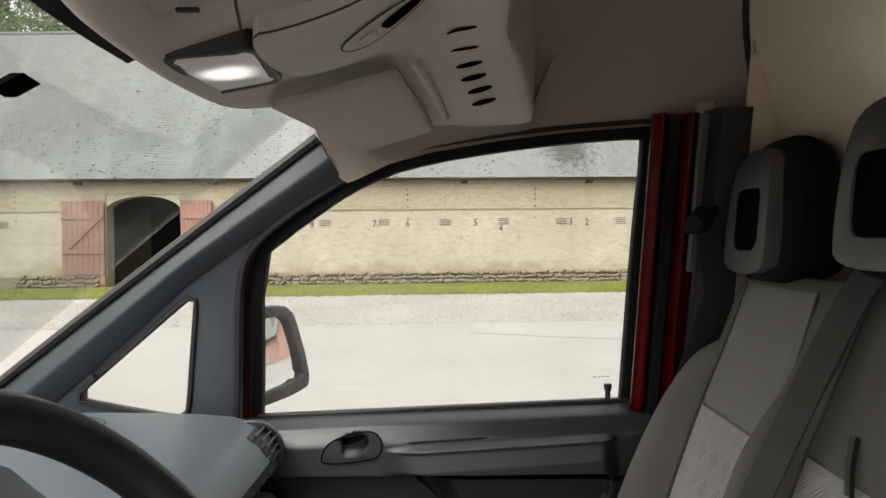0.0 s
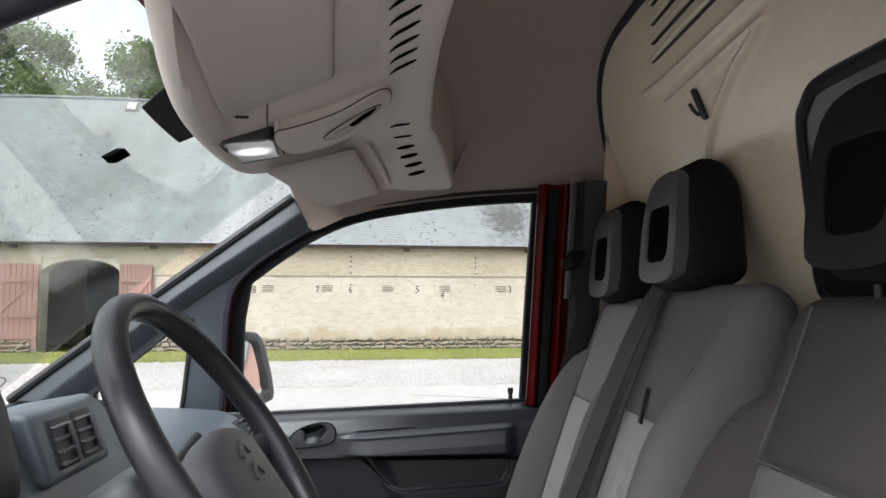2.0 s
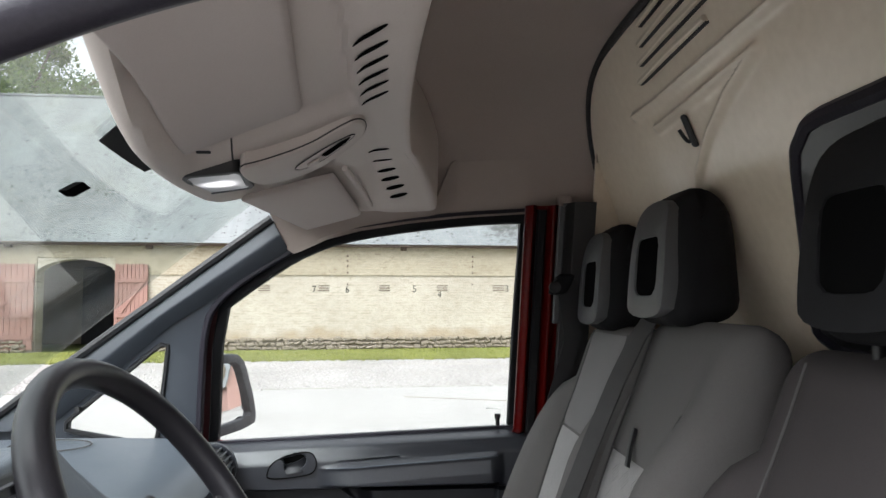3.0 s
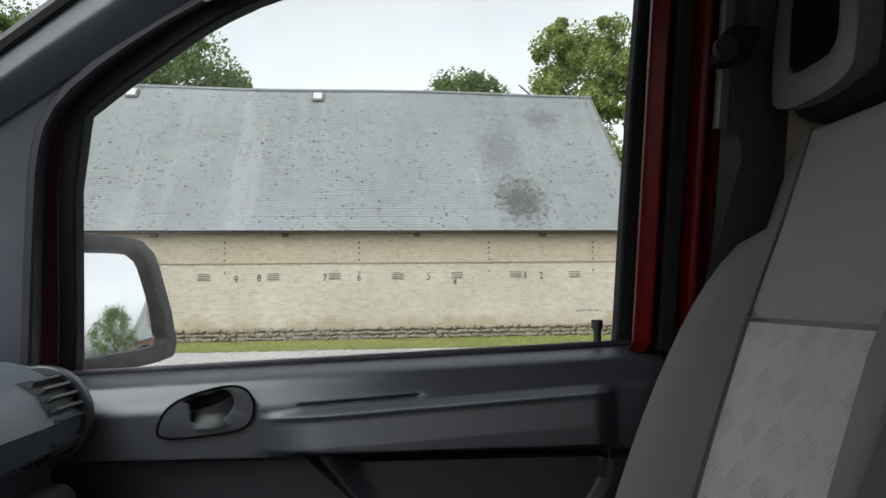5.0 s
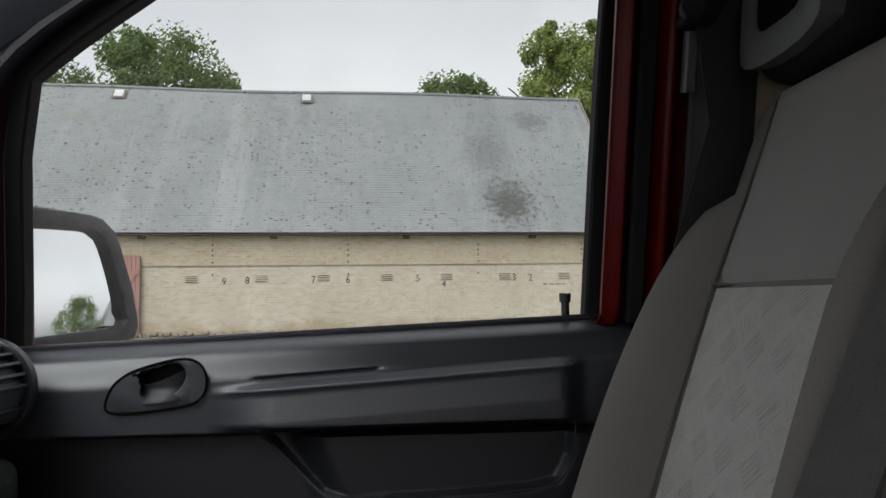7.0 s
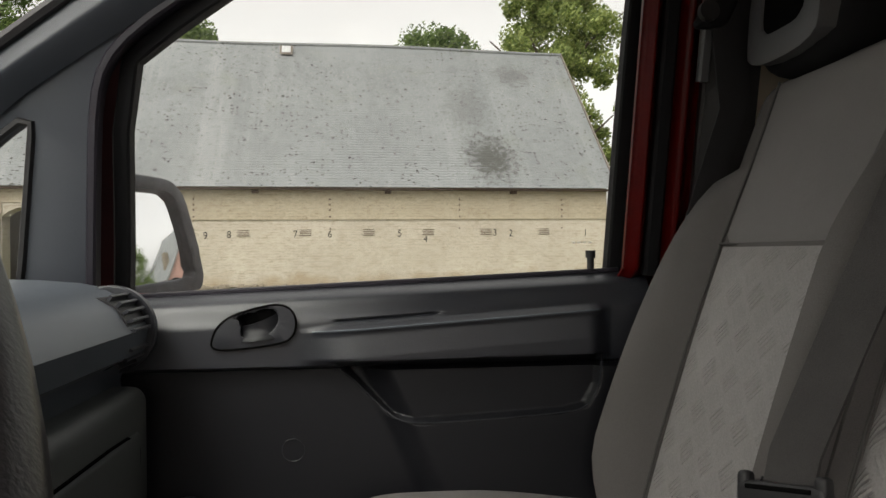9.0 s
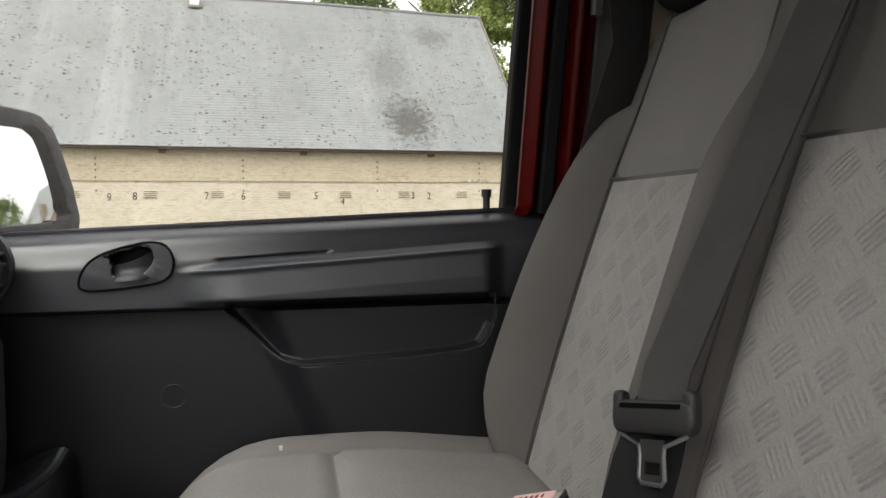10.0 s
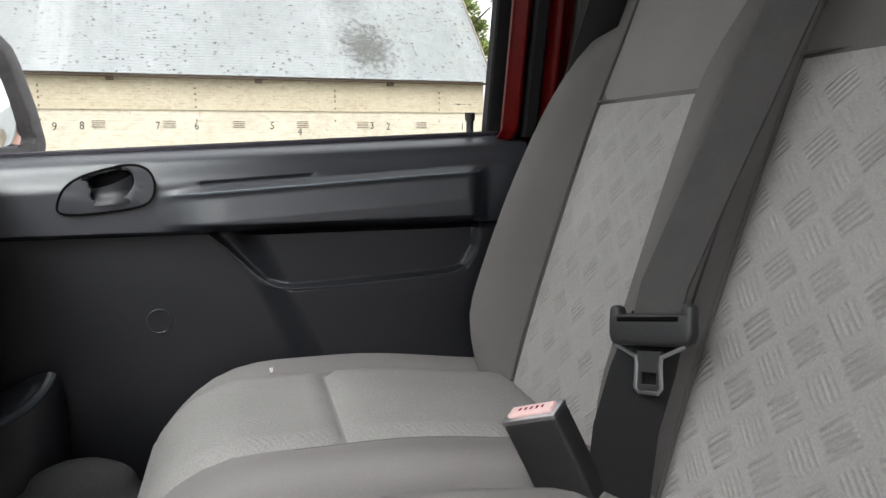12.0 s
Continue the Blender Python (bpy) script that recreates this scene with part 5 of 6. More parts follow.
GLASS = [(-0.345, 1.150), (-0.325, 1.487), (-0.275, 1.527), (-0.21, 1.571), (-0.152, 1.609), (-0.071, 1.646), (0.009, 1.667), (0.131, 1.686), (0.255, 1.70), (0.405, 1.710), (0.393, 1.48), (0.383, 1.17)]
part("window", plate([[(x, side_y(z) + 0.004, z) for x, z in [(-0.36, 1.14)] + [(a - 0.01 if a < 0 else a + 0.008, b + 0.01) for a, b in GLASS[1:-1]] + [(0.395, 1.15)]]], (0, 0.004, 0)), M_glass, door, "clear side window, wound up", smooth=False).visible_shadow = False
fr = [Vector((x, side_y(z), z)) for x, z in GLASS]
frame_path = [fr[0] - Vector((0.02, 0, 0.02)), fr[0] - Vector((0.011, 0, 0)), fr[1] + Vector((-0.011, 0, 0.004))] + [p + Vector((-0.004, 0, 0.012)) for p in fr[2:6]] + [p + Vector((0, 0, 0.012)) for p in fr[6:9]] + [fr[9] + Vector((0.004, 0, 0.012)), fr[9] + Vector((0.012, 0, 0.002)), fr[10] + Vector((0.011, 0, 0)), fr[11] + Vector((0.011, 0, -0.02))]
part("window_frame", sweep(rounded(frame_path, False, 1), rect(0.012, 0.014, 0.003), (0, 1, 0)), M_pad, door, "black window frame and seal")
ring_out = [(-0.43, 1.12), (-0.415, 1.46), (-0.36, 1.545), (-0.25, 1.63), (-0.10, 1.705), (0.05, 1.745), (0.25, 1.765), (0.47, 1.775), (0.47, 1.5), (0.46, 1.12)]
ring_in = [(-0.353, 1.125)] + [(a - 0.006 if a < 0 else a + 0.004, b + 0.006) for a, b in GLASS[1:10]] + [(GLASS[10][0] + 0.006, 1.48), (0.389, 1.125)]
# red flange coloured maroon in place of the shade on it
part("frame_flange", plate([[(x, side_y(z) + 0.016, z) for x, z in ring_out], [(x, side_y(z) + 0.016, z) for x, z in ring_in]], (0, 0.012, 0)), M_frameshade, door, "red door frame around the window, darkened to maroon for shade", smooth=False)
# inner handle: a shaped plate with a hollow and a curved lever
hy = panel_y(hx - 0.05, hz)


def on_handle(pts, out):
    return rounded([Vector((hx + a, hy - out, hz + b + 0.10 * a)) for a, b in pts], True, 2)


ang = list(np.linspace(0, 2 * math.pi, 40, endpoint=False))
H_OUT = [(-0.060, -0.016), (-0.052, 0.006), (-0.034, 0.019), (-0.005, 0.026), (0.034, 0.030), (0.053, 0.019), (0.059, -0.002), (0.053, -0.021), (0.034, -0.028), (-0.034, -0.028), (-0.055, -0.024)]
H_IN = [(-0.031, 0.017), (-0.020, 0.010), (-0.019, -0.010), (-0.010, -0.018), (0.018, -0.015), (0.036, 0.005), (0.027, 0.026), (-0.003, 0.023)]
handle = part("door_handle", plate([on_handle(H_OUT, 0.004), on_handle(H_IN, 0.004)], (0, 0.006, 0), 0.002), M_panel, door, "dark shaped plate of the inner door handle")
# groove and bowl get their shade from near-black colour
part("groove", sweep(on_handle(H_OUT, 0.0040), disc(0.0015, 6), (0, 1, 0), True), M_hollow, handle, "groove round the handle, painted black as shade")
part("bowl", plate([on_handle([(a * 1.08, b * 1.08) for a, b in H_IN], -0.022)], (0, 0.002, 0)), M_hollow, handle, "bowl of the handle, painted black as shade")


def lever_point(a, b):
    lift = 0.012 * math.cos((a - 0.006) / 0.026 * 1.2)
    return Vector((hx + a, hy + 0.012 - lift - 0.010 * smooth_step(-0.004, -0.018, b), hz + b + 0.10 * a))


part("lever", sheet([[lever_point(a, -0.019 + (0.022 + 0.016 * ((a + 0.02) / 0.055) ** 2) * k) for a in np.linspace(-0.021, 0.035, 14)] for k in np.linspace(0, 1, 8)], (0, 0.003, 0)), M_lower, handle, "curved dark lever")
part("door_bin", soft_box(0.34, 0.10, 0.34, 0.04, (4, 2, 4), lambda x, y, z: (-0.388 + x, 1.445 + y, 0.680 + z + 0.05 * smooth_step(0.05, 0.17, x))), M_lower, door, "dark moulded bin low in the door")
part("bin_lip", tube(rounded([(-0.473, 1.392, 0.841), (-0.333, 1.392, 0.841), (-0.258, 1.393, 0.857), (-0.225, 1.396, 0.887), (-0.218, 1.41, 0.903)], False, 2), 0.006, (0, 1, 0), 8), M_pillar, door, "rounded lip of the door bin")
part("speaker_mark", tube([(-0.10 + 0.016 * math.cos(a), panel_y(-0.10, 0.92) - 0.0005, 0.945 + 0.016 * math.sin(a)) for a in ang], 0.0005, (0, 1, 0), 4, True), M_panel, door)
part("lock_pin", join(tube([(0.358, 1.535, 1.180), (0.358, 1.535, 1.217)], 0.0055, (1, 0, 0), 10), tube([(0.358, 1.535, 1.215), (0.358, 1.535, 1.227)], 0.0078, (1, 0, 0), 10)), M_black, door, "black lock pin")
for k in range(4):
    part("glass_mark", soft_box(0.005, 0.0004, 0.0022, 0.0001, (1, 1, 1), lambda x, y, z: (0.333 + 0.009 * k + x, side_y(1.240) + 0.003 + y, 1.240 + z)), M_white, door)

# outside mirror on the passenger door
m_a, m_n = Vector((0.43, 0.90, 0.0)).normalized(), Vector((0.90, -0.43, 0.0)).normalized()


def on_mirror(s, z, d=0.0):
    """s from the outer edge inwards is negative; d out of the mirror's face."""
    return Vector((-0.318, 1.830, z)) + m_a * s + m_n * (d - 0.11 * (z - 1.24))


rim_out = rounded([on_mirror(-0.022, 1.366), on_mirror(0.020, 1.192), on_mirror(0.006, 1.157), on_mirror(-0.24, 1.144), on_mirror(-0.25, 1.350), on_mirror(-0.20, 1.368)], True, 2, 0.16)
rim_in = rounded([on_mirror(-0.045, 1.343, 0), on_mirror(-0.005, 1.196, 0), on_mirror(-0.014, 1.184, 0), on_mirror(-0.22, 1.170, 0), on_mirror(-0.225, 1.338, 0)], True, 2, 0.10)
mirror = part("door_mirror", plate([rim_out, rim_in], m_n * -0.03, 0.004), M_shell, door, "dark grey worn door mirror housing")
part("shell", soft_box(0.10, 0.24, 0.20, 0.045, (3, 4, 4), lambda x, y, z: on_mirror(-0.118 + y * 0.95, 1.250 + z, -0.078 + x)), M_shell, mirror, "rounded back shell")
part("mirror_glass", sheet([[on_mirror(s, z, -0.010 - ((s + 0.115) ** 2 + (z - 1.245) ** 2) / 2.8) for s in np.linspace(-0.232, min(0.003, 0.004 - 0.040 * (z - 1.172) / 0.171), 24)] for z in np.linspace(1.160, 1.350, 24)]), M_mirror, mirror, "slightly convex mirror glass")
part("mirror_arm", tube([(-0.44, 1.58, 1.19), (-0.42, 1.66, 1.20)], 0.03, (0, 0, 1), 10), M_rubber, mirror)

# ---- dashboard ----
dash = thing("dashboard", "blue-grey moulded plastic dashboard with air vents", "dashboard", (-0.6, YC, 0.9))


def dash_section(y):
    h = smooth_step(0.92, 0.80, y) * smooth_step(0.46, 0.54, y)
    base = [(-1.10, 1.15), (-0.92, 1.195), (-0.70, 1.200 + 0.03 * h), (-0.52, 1.198 + 0.10 * h), (-0.43, 1.195 + 0.118 * h), (-0.375 - 0.045 * h, 1.190 + 0.120 * h), (-0.335 - 0.070 * h, 1.181 + 0.095 * h), (-0.300 - 0.075 * h, 1.160 + 0.06 * h), (-0.282 - 0.05 * h, 1.130), (-0.288 - 0.04 * h, 1.100), (-0.315, 1.085), (-0.325, 1.060), (-0.320, 1.02), (-0.335, 0.93), (-0.40, 0.85), (-0.56, 0.78), (-0.95, 0.74)]
    return [(x, y, z ) for x, z in base]


part("dash_body", sheet([dash_section(y) for y in np.linspace(0.10, 1.435, 60)]), M_dash, dash, "blue-grey dash top and face")
part("dash_end", plate([[(x, 1.435, z) for x, y, z in dash_section(1.435)]], (0, 0.004, 0)), M_dash, dash, smooth=False)
part("side_lid", tube([(-0.655 + 0.085 * math.cos(a), 1.335 + 0.055 * math.sin(a), 1.2035 + 0.002 * math.sin(a)) for a in np.linspace(0, 2 * math.pi, 48, endpoint=False)], 0.0016, (0, 0, 1), 6, True), M_seam, dash, "oval lid seam beside the pillar")
# end vent on the rolled edge
vent = part("side_vent", sweep([(-0.333, y, 1.128) for y in (1.352, 1.36, 1.375, 1.40, 1.425)], disc(0.0475, 24), (0, 0, 1)), M_black, dash, "curved side air vent")
for k, deg in enumerate((62, 47, 33, 19, 5, -22, -36, -50)):
    a = radians(deg)
    part("vent_slat", sweep([(-0.333 + 0.0495 * math.cos(a), y, 1.128 + 0.0495 * math.sin(a)) for y in (1.356, 1.362, 1.375, 1.405, 1.418)], rect(0.006, 0.0020, 0.0008), (math.sin(a), 0, -math.cos(a))), M_panel, vent)
part("vent_rim", sweep([(-0.333 + 0.053 * math.cos(a), 1.428, 1.128 + 0.053 * math.sin(a)) for a in np.linspace(-1.4, 2.6, 30)], rect(0.006, 0.008, 0.002), (0, 1, 0)), M_panel, vent, "dark rim of the vent")
box = part("glovebox", soft_box(0.15, 0.54, 0.28, 0.022, (2, 4, 4), lambda x, y, z: (-0.358 + x - 0.10 * max(0, -z - 0.02), 1.160 + y, 0.915 + z)), M_glove, dash, "grey-green glovebox body")
part("glovebox_lid", soft_box(0.020, 0.44, 0.21, 0.008, (2, 4, 4), lambda x, y, z: (-0.289 + x - 0.10 * max(0, -z + 0.005), 1.160 + y, 0.900 + z)), M_glove, box, "glovebox lid")
# a near-black line paints the shade between lid and body
part("lid_gap", tube(rounded([(-0.2825, 0.936, 1.006), (-0.2825, 1.384, 1.006), (-0.289, 1.384, 0.86), (-0.300, 1.384, 0.80)], False, 2, 0.12), 0.0022, (1, 0, 0), 6), M_hollow, box, "gap round the lid, painted dark as shade")
# centre vents
stack = part("vent_frame", soft_box(0.03, 0.19, 0.092, 0.012, (2, 4, 2), lambda x, y, z: (-0.394 + x - 0.35 * z, 0.652 + y, 1.272 + z)), M_dash, dash, "raised frame of the middle vents")
for yc in (0.620, 0.687):
    hole = part("middle_vent", soft_box(0.03, 0.060, 0.064, 0.005, (1, 1, 1), lambda x, y, z: (-0.391 + x - 0.35 * z, yc + y, 1.274 + z)), M_black, stack, "slatted middle air vent")
    for k in range(4):
        part("vent_slat", soft_box(0.010, 0.054, 0.0032, 0.0012, (1, 1, 1), lambda x, y, z: (-0.376 + x - 0.35 * (-0.024 + 0.016 * k), yc + y, 1.250 + 0.015 * k + z - 0.3 * x)), M_airbag, stack)
    part("vent_vane", soft_box(0.008, 0.005, 0.05, 0.002, (1, 1, 1), lambda x, y, z: (-0.372 + x - 0.35 * z, yc + 0.018 + y, 1.272 + z)), M_airbag, stack)
# instrument hood
part("instrument_hood", soft_box(0.26, 0.34, 0.19, 0.06, (4, 4, 4), lambda x, y, z: (-0.500 + x - 0.25 * z, 0.355 + y, 1.300 + z)), M_black, dash, "black instrument hood")

# ---- steering wheel ----
WC, WT = Vector((-0.123, 0.42, 1.30)), radians(35)
e_up, e_out = Vector((-math.sin(WT), 0, math.cos(WT))), Vector((math.cos(WT), 0, math.sin(WT)))
wheel = thing("steering_wheel", "black moulded steering wheel with a padded hub", "steering wheel", WC)


def on_wheel(u, v, w=0.0):
    """u to the passenger side, v up the wheel, w towards the driver."""
    return WC + Vector((0, 1, 0)) * u + e_up * v + e_out * w


part("rim", sweep([on_wheel(0.182 * math.cos(a), 0.182 * math.sin(a)) for a in np.linspace(0, 2 * math.pi, 72, endpoint=False)], disc(0.0146, 14, 1.1), e_out, True), M_wheel, wheel, "smooth black rim")
part("hub_pad", soft_box(0.19, 0.135, 0.05, 0.022, (6, 6, 2), lambda x, y, z: on_wheel(x * (1.0 - 0.9 * max(0, -y)), y - 0.040 - 0.25 * x * x / 0.1, z - 0.030 + 0.016 * math.cos(x * 9))), M_airbag, wheel, "dark grey hub pad")
for s in (-1, 1):
    part("spoke", sweep(rounded([on_wheel(s * 0.07, -0.045, -0.046), on_wheel(s * 0.12, -0.038, -0.046), on_wheel(s * 0.15, -0.032, -0.030), on_wheel(s * 0.178, -0.026, -0.004)], False, 2), disc(0.017, 12, 0.55), e_out), M_wheel, wheel)
    part("spoke", sweep([on_wheel(s * 0.05, -0.07, -0.040), on_wheel(s * 0.075, -0.11, -0.034), on_wheel(s * 0.10, -0.148, -0.008)], disc(0.015, 12, 0.6), e_out), M_wheel, wheel)
for v in (0.012, -0.014):
    part("badge", sweep([on_wheel(-0.017, v - 0.026, 0.012), on_wheel(0, v - 0.012, 0.0135), on_wheel(0.017, v - 0.026, 0.012)], rect(0.003, 0.0012), e_out), M_grey, wheel, "plain raised badge")
column = thing("steering_column", "dark plastic steering column cowl with stalk", "steering column", WC - e_out * 0.15)
part("cowl", soft_box(0.13, 0.13, 0.20, 0.035, (3, 3, 3), lambda x, y, z: on_wheel(x, y - 0.02, z - 0.165)), M_panel, column, "dark column cowl")
part("stalk", tube([on_wheel(0.06, 0.01, -0.10), on_wheel(0.17, 0.03, -0.075)], 0.008, (0, 0, 1), 10), M_black, column)


# ---- seats ----
S_DIR = Vector((0.315, 0, 0.949)).normalized()
S_OUT = Vector((-S_DIR.z, 0, S_DIR.x))


def uv_grid(ob, uvs):
    layer = ob.data.uv_layers.new(name="UVMap")
    for loop in ob.data.loops:
        layer.data[loop.index].uv = uvs[loop.vertex_index]


def seat(name, yc, w, label, insert_w, insert_y, head_y, cush_y, cush_w, seam=0.440, door_side=1.0, hub_side=1.0, face=None, cloth=None, tread=None, x0=0.330, cushion_front=-0.115, head_drop=0.0, head_w=1.0, tall=0.695, upper=None, open_top=False):
    s = thing(name, label, "seat", (x0 + 0.1, yc, 0.46), group="seats of the cab")
    side, cloth, tread = cloth or M_sidecloth, cloth or M_cloth, tread or M_tread
    foot = Vector((x0, yc, 0.82))

    def back(y, sy, d):
        """Across, up the back, and out of its face."""
        k = abs(y) / (w / 2)
        up = sy / tall
        side = 1 if y > 0 else -1
        k0 = (insert_w + side * insert_y) / (w / 2)
        rise = min(1.0, max(0.0, (k - k0) / (1 - k0)) / 0.6)
        fall = math.sqrt(max(0.0, 1 - (max(0.0, up) / 0.79) ** 2.8)) if side * door_side > 0 else 1 - smooth_step(0.58, 0.94, up)
        bolster = 0.078 * (door_side if y > 0 else hub_side) * (1 - (1 - rise) ** 2) * fall * smooth_step(-0.10, 0.20, up)
        front = smooth_step(-0.03, 0.05, d)
        narrow = 1 - 0.13 * smooth_step(0.60, 1.0, up) - 0.03 * smooth_step(0.2, 0.0, up)
        lumbar = 0.006 * math.sin(math.pi * min(1, up * 1.3))
        return foot + S_DIR * sy + S_OUT * (d - 0.06 + (bolster + lumbar - 0.020) * front) + Vector((0, y * narrow, 0))

    backrest = part("backrest", soft_box(w, tall, 0.12, 0.052, (34, 20, 2), lambda a, b, c: back(a, b + tall / 2, c)), side, s, "dark grey cloth backrest with raised side bolsters")

    def patch(y0, y1, a0, a1, lift, n=18):
        rows, uvs = [], []
        for j in range(n + 1):
            for i in range(n + 1):
                fy, fa = i / n, j / n
                y, a = y0 + (y1 - y0) * fy, a0 + (a1 - a0) * fa
                edge = min(fy, 1 - fy, fa, 1 - fa)
                rows.append(back(y, a, 0.0597 + lift * smooth_step(0.0, 0.05, edge)))
                uvs.append((y, a))
        return [rows[k * (n + 1) : (k + 1) * (n + 1)] for k in range(n + 1)], uvs

    def add_patch(nm, y0, y1, a0, a1, lift, mat, lb):
        rows, uvs = patch(y0, y1, a0, a1, lift)
        ob = part(nm, sheet(rows), mat, backrest, lb)
        uv_grid(ob, uvs)

    add_patch("insert_panel", insert_y - insert_w, insert_y + insert_w, 0.03, seam - 0.002, 0.006, tread, "paler cloth insert woven with a tread pattern")
    add_patch("upper_panel", insert_y - insert_w - (0.035 if open_top else 0.0), insert_y + insert_w, seam + 0.002, 0.665, 0.0015 if open_top else 0.006, upper or cloth, "plain upper panel")

    def seam_line(pts, parent, lift=0.0615):
        path = []
        for (ya, aa), (yb, ab) in zip(pts, pts[1:]):
            path += [back(ya + (yb - ya) * k / 10, aa + (ab - aa) * k / 10, lift) for k in range(10)]
        path.append(back(*pts[-1], lift))
        part("seam", tube(path, 0.0018, (0, 1, 0), 6), M_seam, parent)

    e0, e1 = insert_y - insert_w - 0.001, insert_y + insert_w + 0.001
    seam_line([(e0, 0.03), (e0, seam + 0.01), (e0 - 0.036, seam + 0.10)] if open_top else [(e0, 0.03), (e0, 0.668)], backrest)
    seam_line([(e1, 0.03), (e1, 0.668)], backrest)
    seam_line([(e0, seam), (e1, seam)], backrest, 0.0630)

    long_ = x0 + 0.10 - cushion_front

    def cushion(x, y, z):
        k = abs(y) / (cush_w / 2)
        fx = (x + long_ / 2) / long_
        top = smooth_step(-0.02, 0.06, z)
        lift = 0.020 * smooth_step(0.58, 0.90, k) * top * smooth_step(0.0, 0.3, fx) - 0.026 * top * smooth_step(0.45, 0.95, fx) - 0.030 * top * smooth_step(0.22, 0.0, fx)
        return Vector((cushion_front + long_ / 2 + x + 0.02 * z, cush_y + y, 0.800 + z + lift))

    base = part("cushion", soft_box(long_, cush_w, 0.16, 0.072, (14, 12, 3), cushion), cloth, s, "grey cloth seat cushion")

    def top_patch(nm, xa, xb, lift, mat, lb):
        n, rows, uvs = 16, [], []
        for j in range(n + 1):
            row = []
            for i in range(n + 1):
                x, y = xa + (xb - xa) * j / n, -0.115 + 0.23 * i / n
                edge = min(i / n, 1 - i / n, j / n, 1 - j / n)
                dx = min(0.072, x - cushion_front)
                fall = 0.072 - math.sqrt(max(0.0, 0.072 ** 2 - (0.072 - dx) ** 2))
                row.append(cushion(x - cushion_front - long_ / 2, y, 0.08 - fall) + Vector((-0.004 * fall / 0.072, 0, lift * smooth_step(0.0, 0.06, edge) - 0.0005)))
                uvs.append((y, x))
            rows.append(row)
        ob = part(nm, sheet(rows), mat, base, lb)
        uv_grid(ob, uvs)

    top_patch("cushion_insert", cushion_front + 0.2112, x0 + 0.03, 0.009, M_tread_faint, "paler treaded cloth insert")
    top_patch("cushion_front_panel", cushion_front + 0.003, cushion_front + 0.2098, 0.009, M_tread_faint, "paler front panel")
    for ys in (-0.1165, 0.1165):
        part("seam", tube([cushion(x - cushion_front - long_ / 2, ys, 0.0785) for x in np.linspace(cushion_front + 0.16, x0 + 0.03, 24)], 0.0018, (0, 0, 1), 6), M_seam, base)
    part("seam", tube([cushion(0.210 - long_ / 2, y, 0.0785) for y in np.linspace(-0.116, 0.116, 16)], 0.0016, (0, 0, 1), 6), M_seam, base)
    part("plinth", block(cushion_front + 0.06, x0 + 0.10, cush_y - cush_w / 2 + 0.03, cush_y + cush_w / 2 - 0.03, 0.46, 0.74, 0.02), M_black, s, "black seat plinth", smooth=False)

    # headrest: a grey frame round a hollow, on two rods
    cx, hz_ = 0.590, 1.592 - head_drop
    head = part("headrest", soft_box(0.104, 0.188 * head_w, 0.236, 0.044, (6, 8, 10), lambda x, y, z: (cx + x + 0.10 * z + 0.012 * smooth_step(0.05, 0.11, z) * (1 if x < 0 else -0.6) + max(0.0, x) * (0.45 - 3.2 * z), head_y + y * (1 - 0.14 * smooth_step(0.0, 0.11, z)), hz_ + z)), M_pad, s, "black padded headrest")
    rr = [(0.078, -0.104), (0.088, -0.06), (0.080, 0.05), (0.062, 0.100), (-0.062, 0.100), (-0.080, 0.05), (-0.088, -0.06), (-0.078, -0.104)]
    ri = [(0.052, -0.066), (0.054, 0.02), (0.043, 0.036), (-0.043, 0.036), (-0.054, 0.02), (-0.052, -0.066)]
    put = lambda y, z, d: Vector((cx - 0.049 - d + 0.10 * z + 0.012 * smooth_step(0.05, 0.11, z), head_y + y * head_w, hz_ + z))
    part("frame", plate([rounded([put(y, z, 0.010) for y, z in rr], True, 2), rounded([put(y, z, 0.010) for y, z in ri], True, 2, 0.16)], (0.026, 0, 0), 0.0015), face or M_grey, head, "grey plastic front frame" if face is None else "black plastic front frame")
    # a near-black plate stands in for the shade inside the headrest
    part("hollow", plate([rounded([put(y * 1.03, z * 1.03, 0.006) for y, z in ri], True, 2, 0.15)], (0.002, 0, 0)), M_hollow, head, "hollow painted dark as shade")
    for dy in (-0.05, 0.05):
        part("rod", tube([(cx + 0.0, head_y + dy, 1.42), (cx + 0.0, head_y + dy, 1.50 - head_drop)], 0.006, (1, 0, 0), 10), M_black, head, "black rod")
    return s


seat("passenger_seat", 1.225, 0.415, "grey cloth passenger seat beside the door", 0.134, -0.006, 1.280, 1.270, 0.425, hub_side=0.78, cushion_front=-0.106, head_drop=0.024, head_w=0.92)
# upper panel takes the dark side cloth so that its colour carries shade
seat("middle_seat", 0.835, 0.425, "grey cloth middle seat beside the passenger seat", 0.132, 0.030, 0.918, 0.840, 0.43, 0.460, 0.25, tall=0.718, upper=M_sidecloth, open_top=True)
# same cloth as its neighbours, coloured darker to stand in for shade
seat("driver_seat", 0.338, 0.50, "grey cloth driver's seat behind the wheel", 0.170, 0.0, 0.36, 0.335, 0.48, 0.470, 1.0, 1.0, M_pad, M_shadecloth, M_shadetread)
tab = thing("seat_tab", "short black strap tab on the middle seat", "strap", (0.49, 0.925, 1.27))
part("strap", ribbon([((0.502, 0.910, 1.300), (0, 1, 0)), ((0.489, 0.897, 1.272), (0, 1, 0)), ((0.474, 0.872, 1.244), (0, 1, 0))], 0.011, 0.003), M_black, tab)

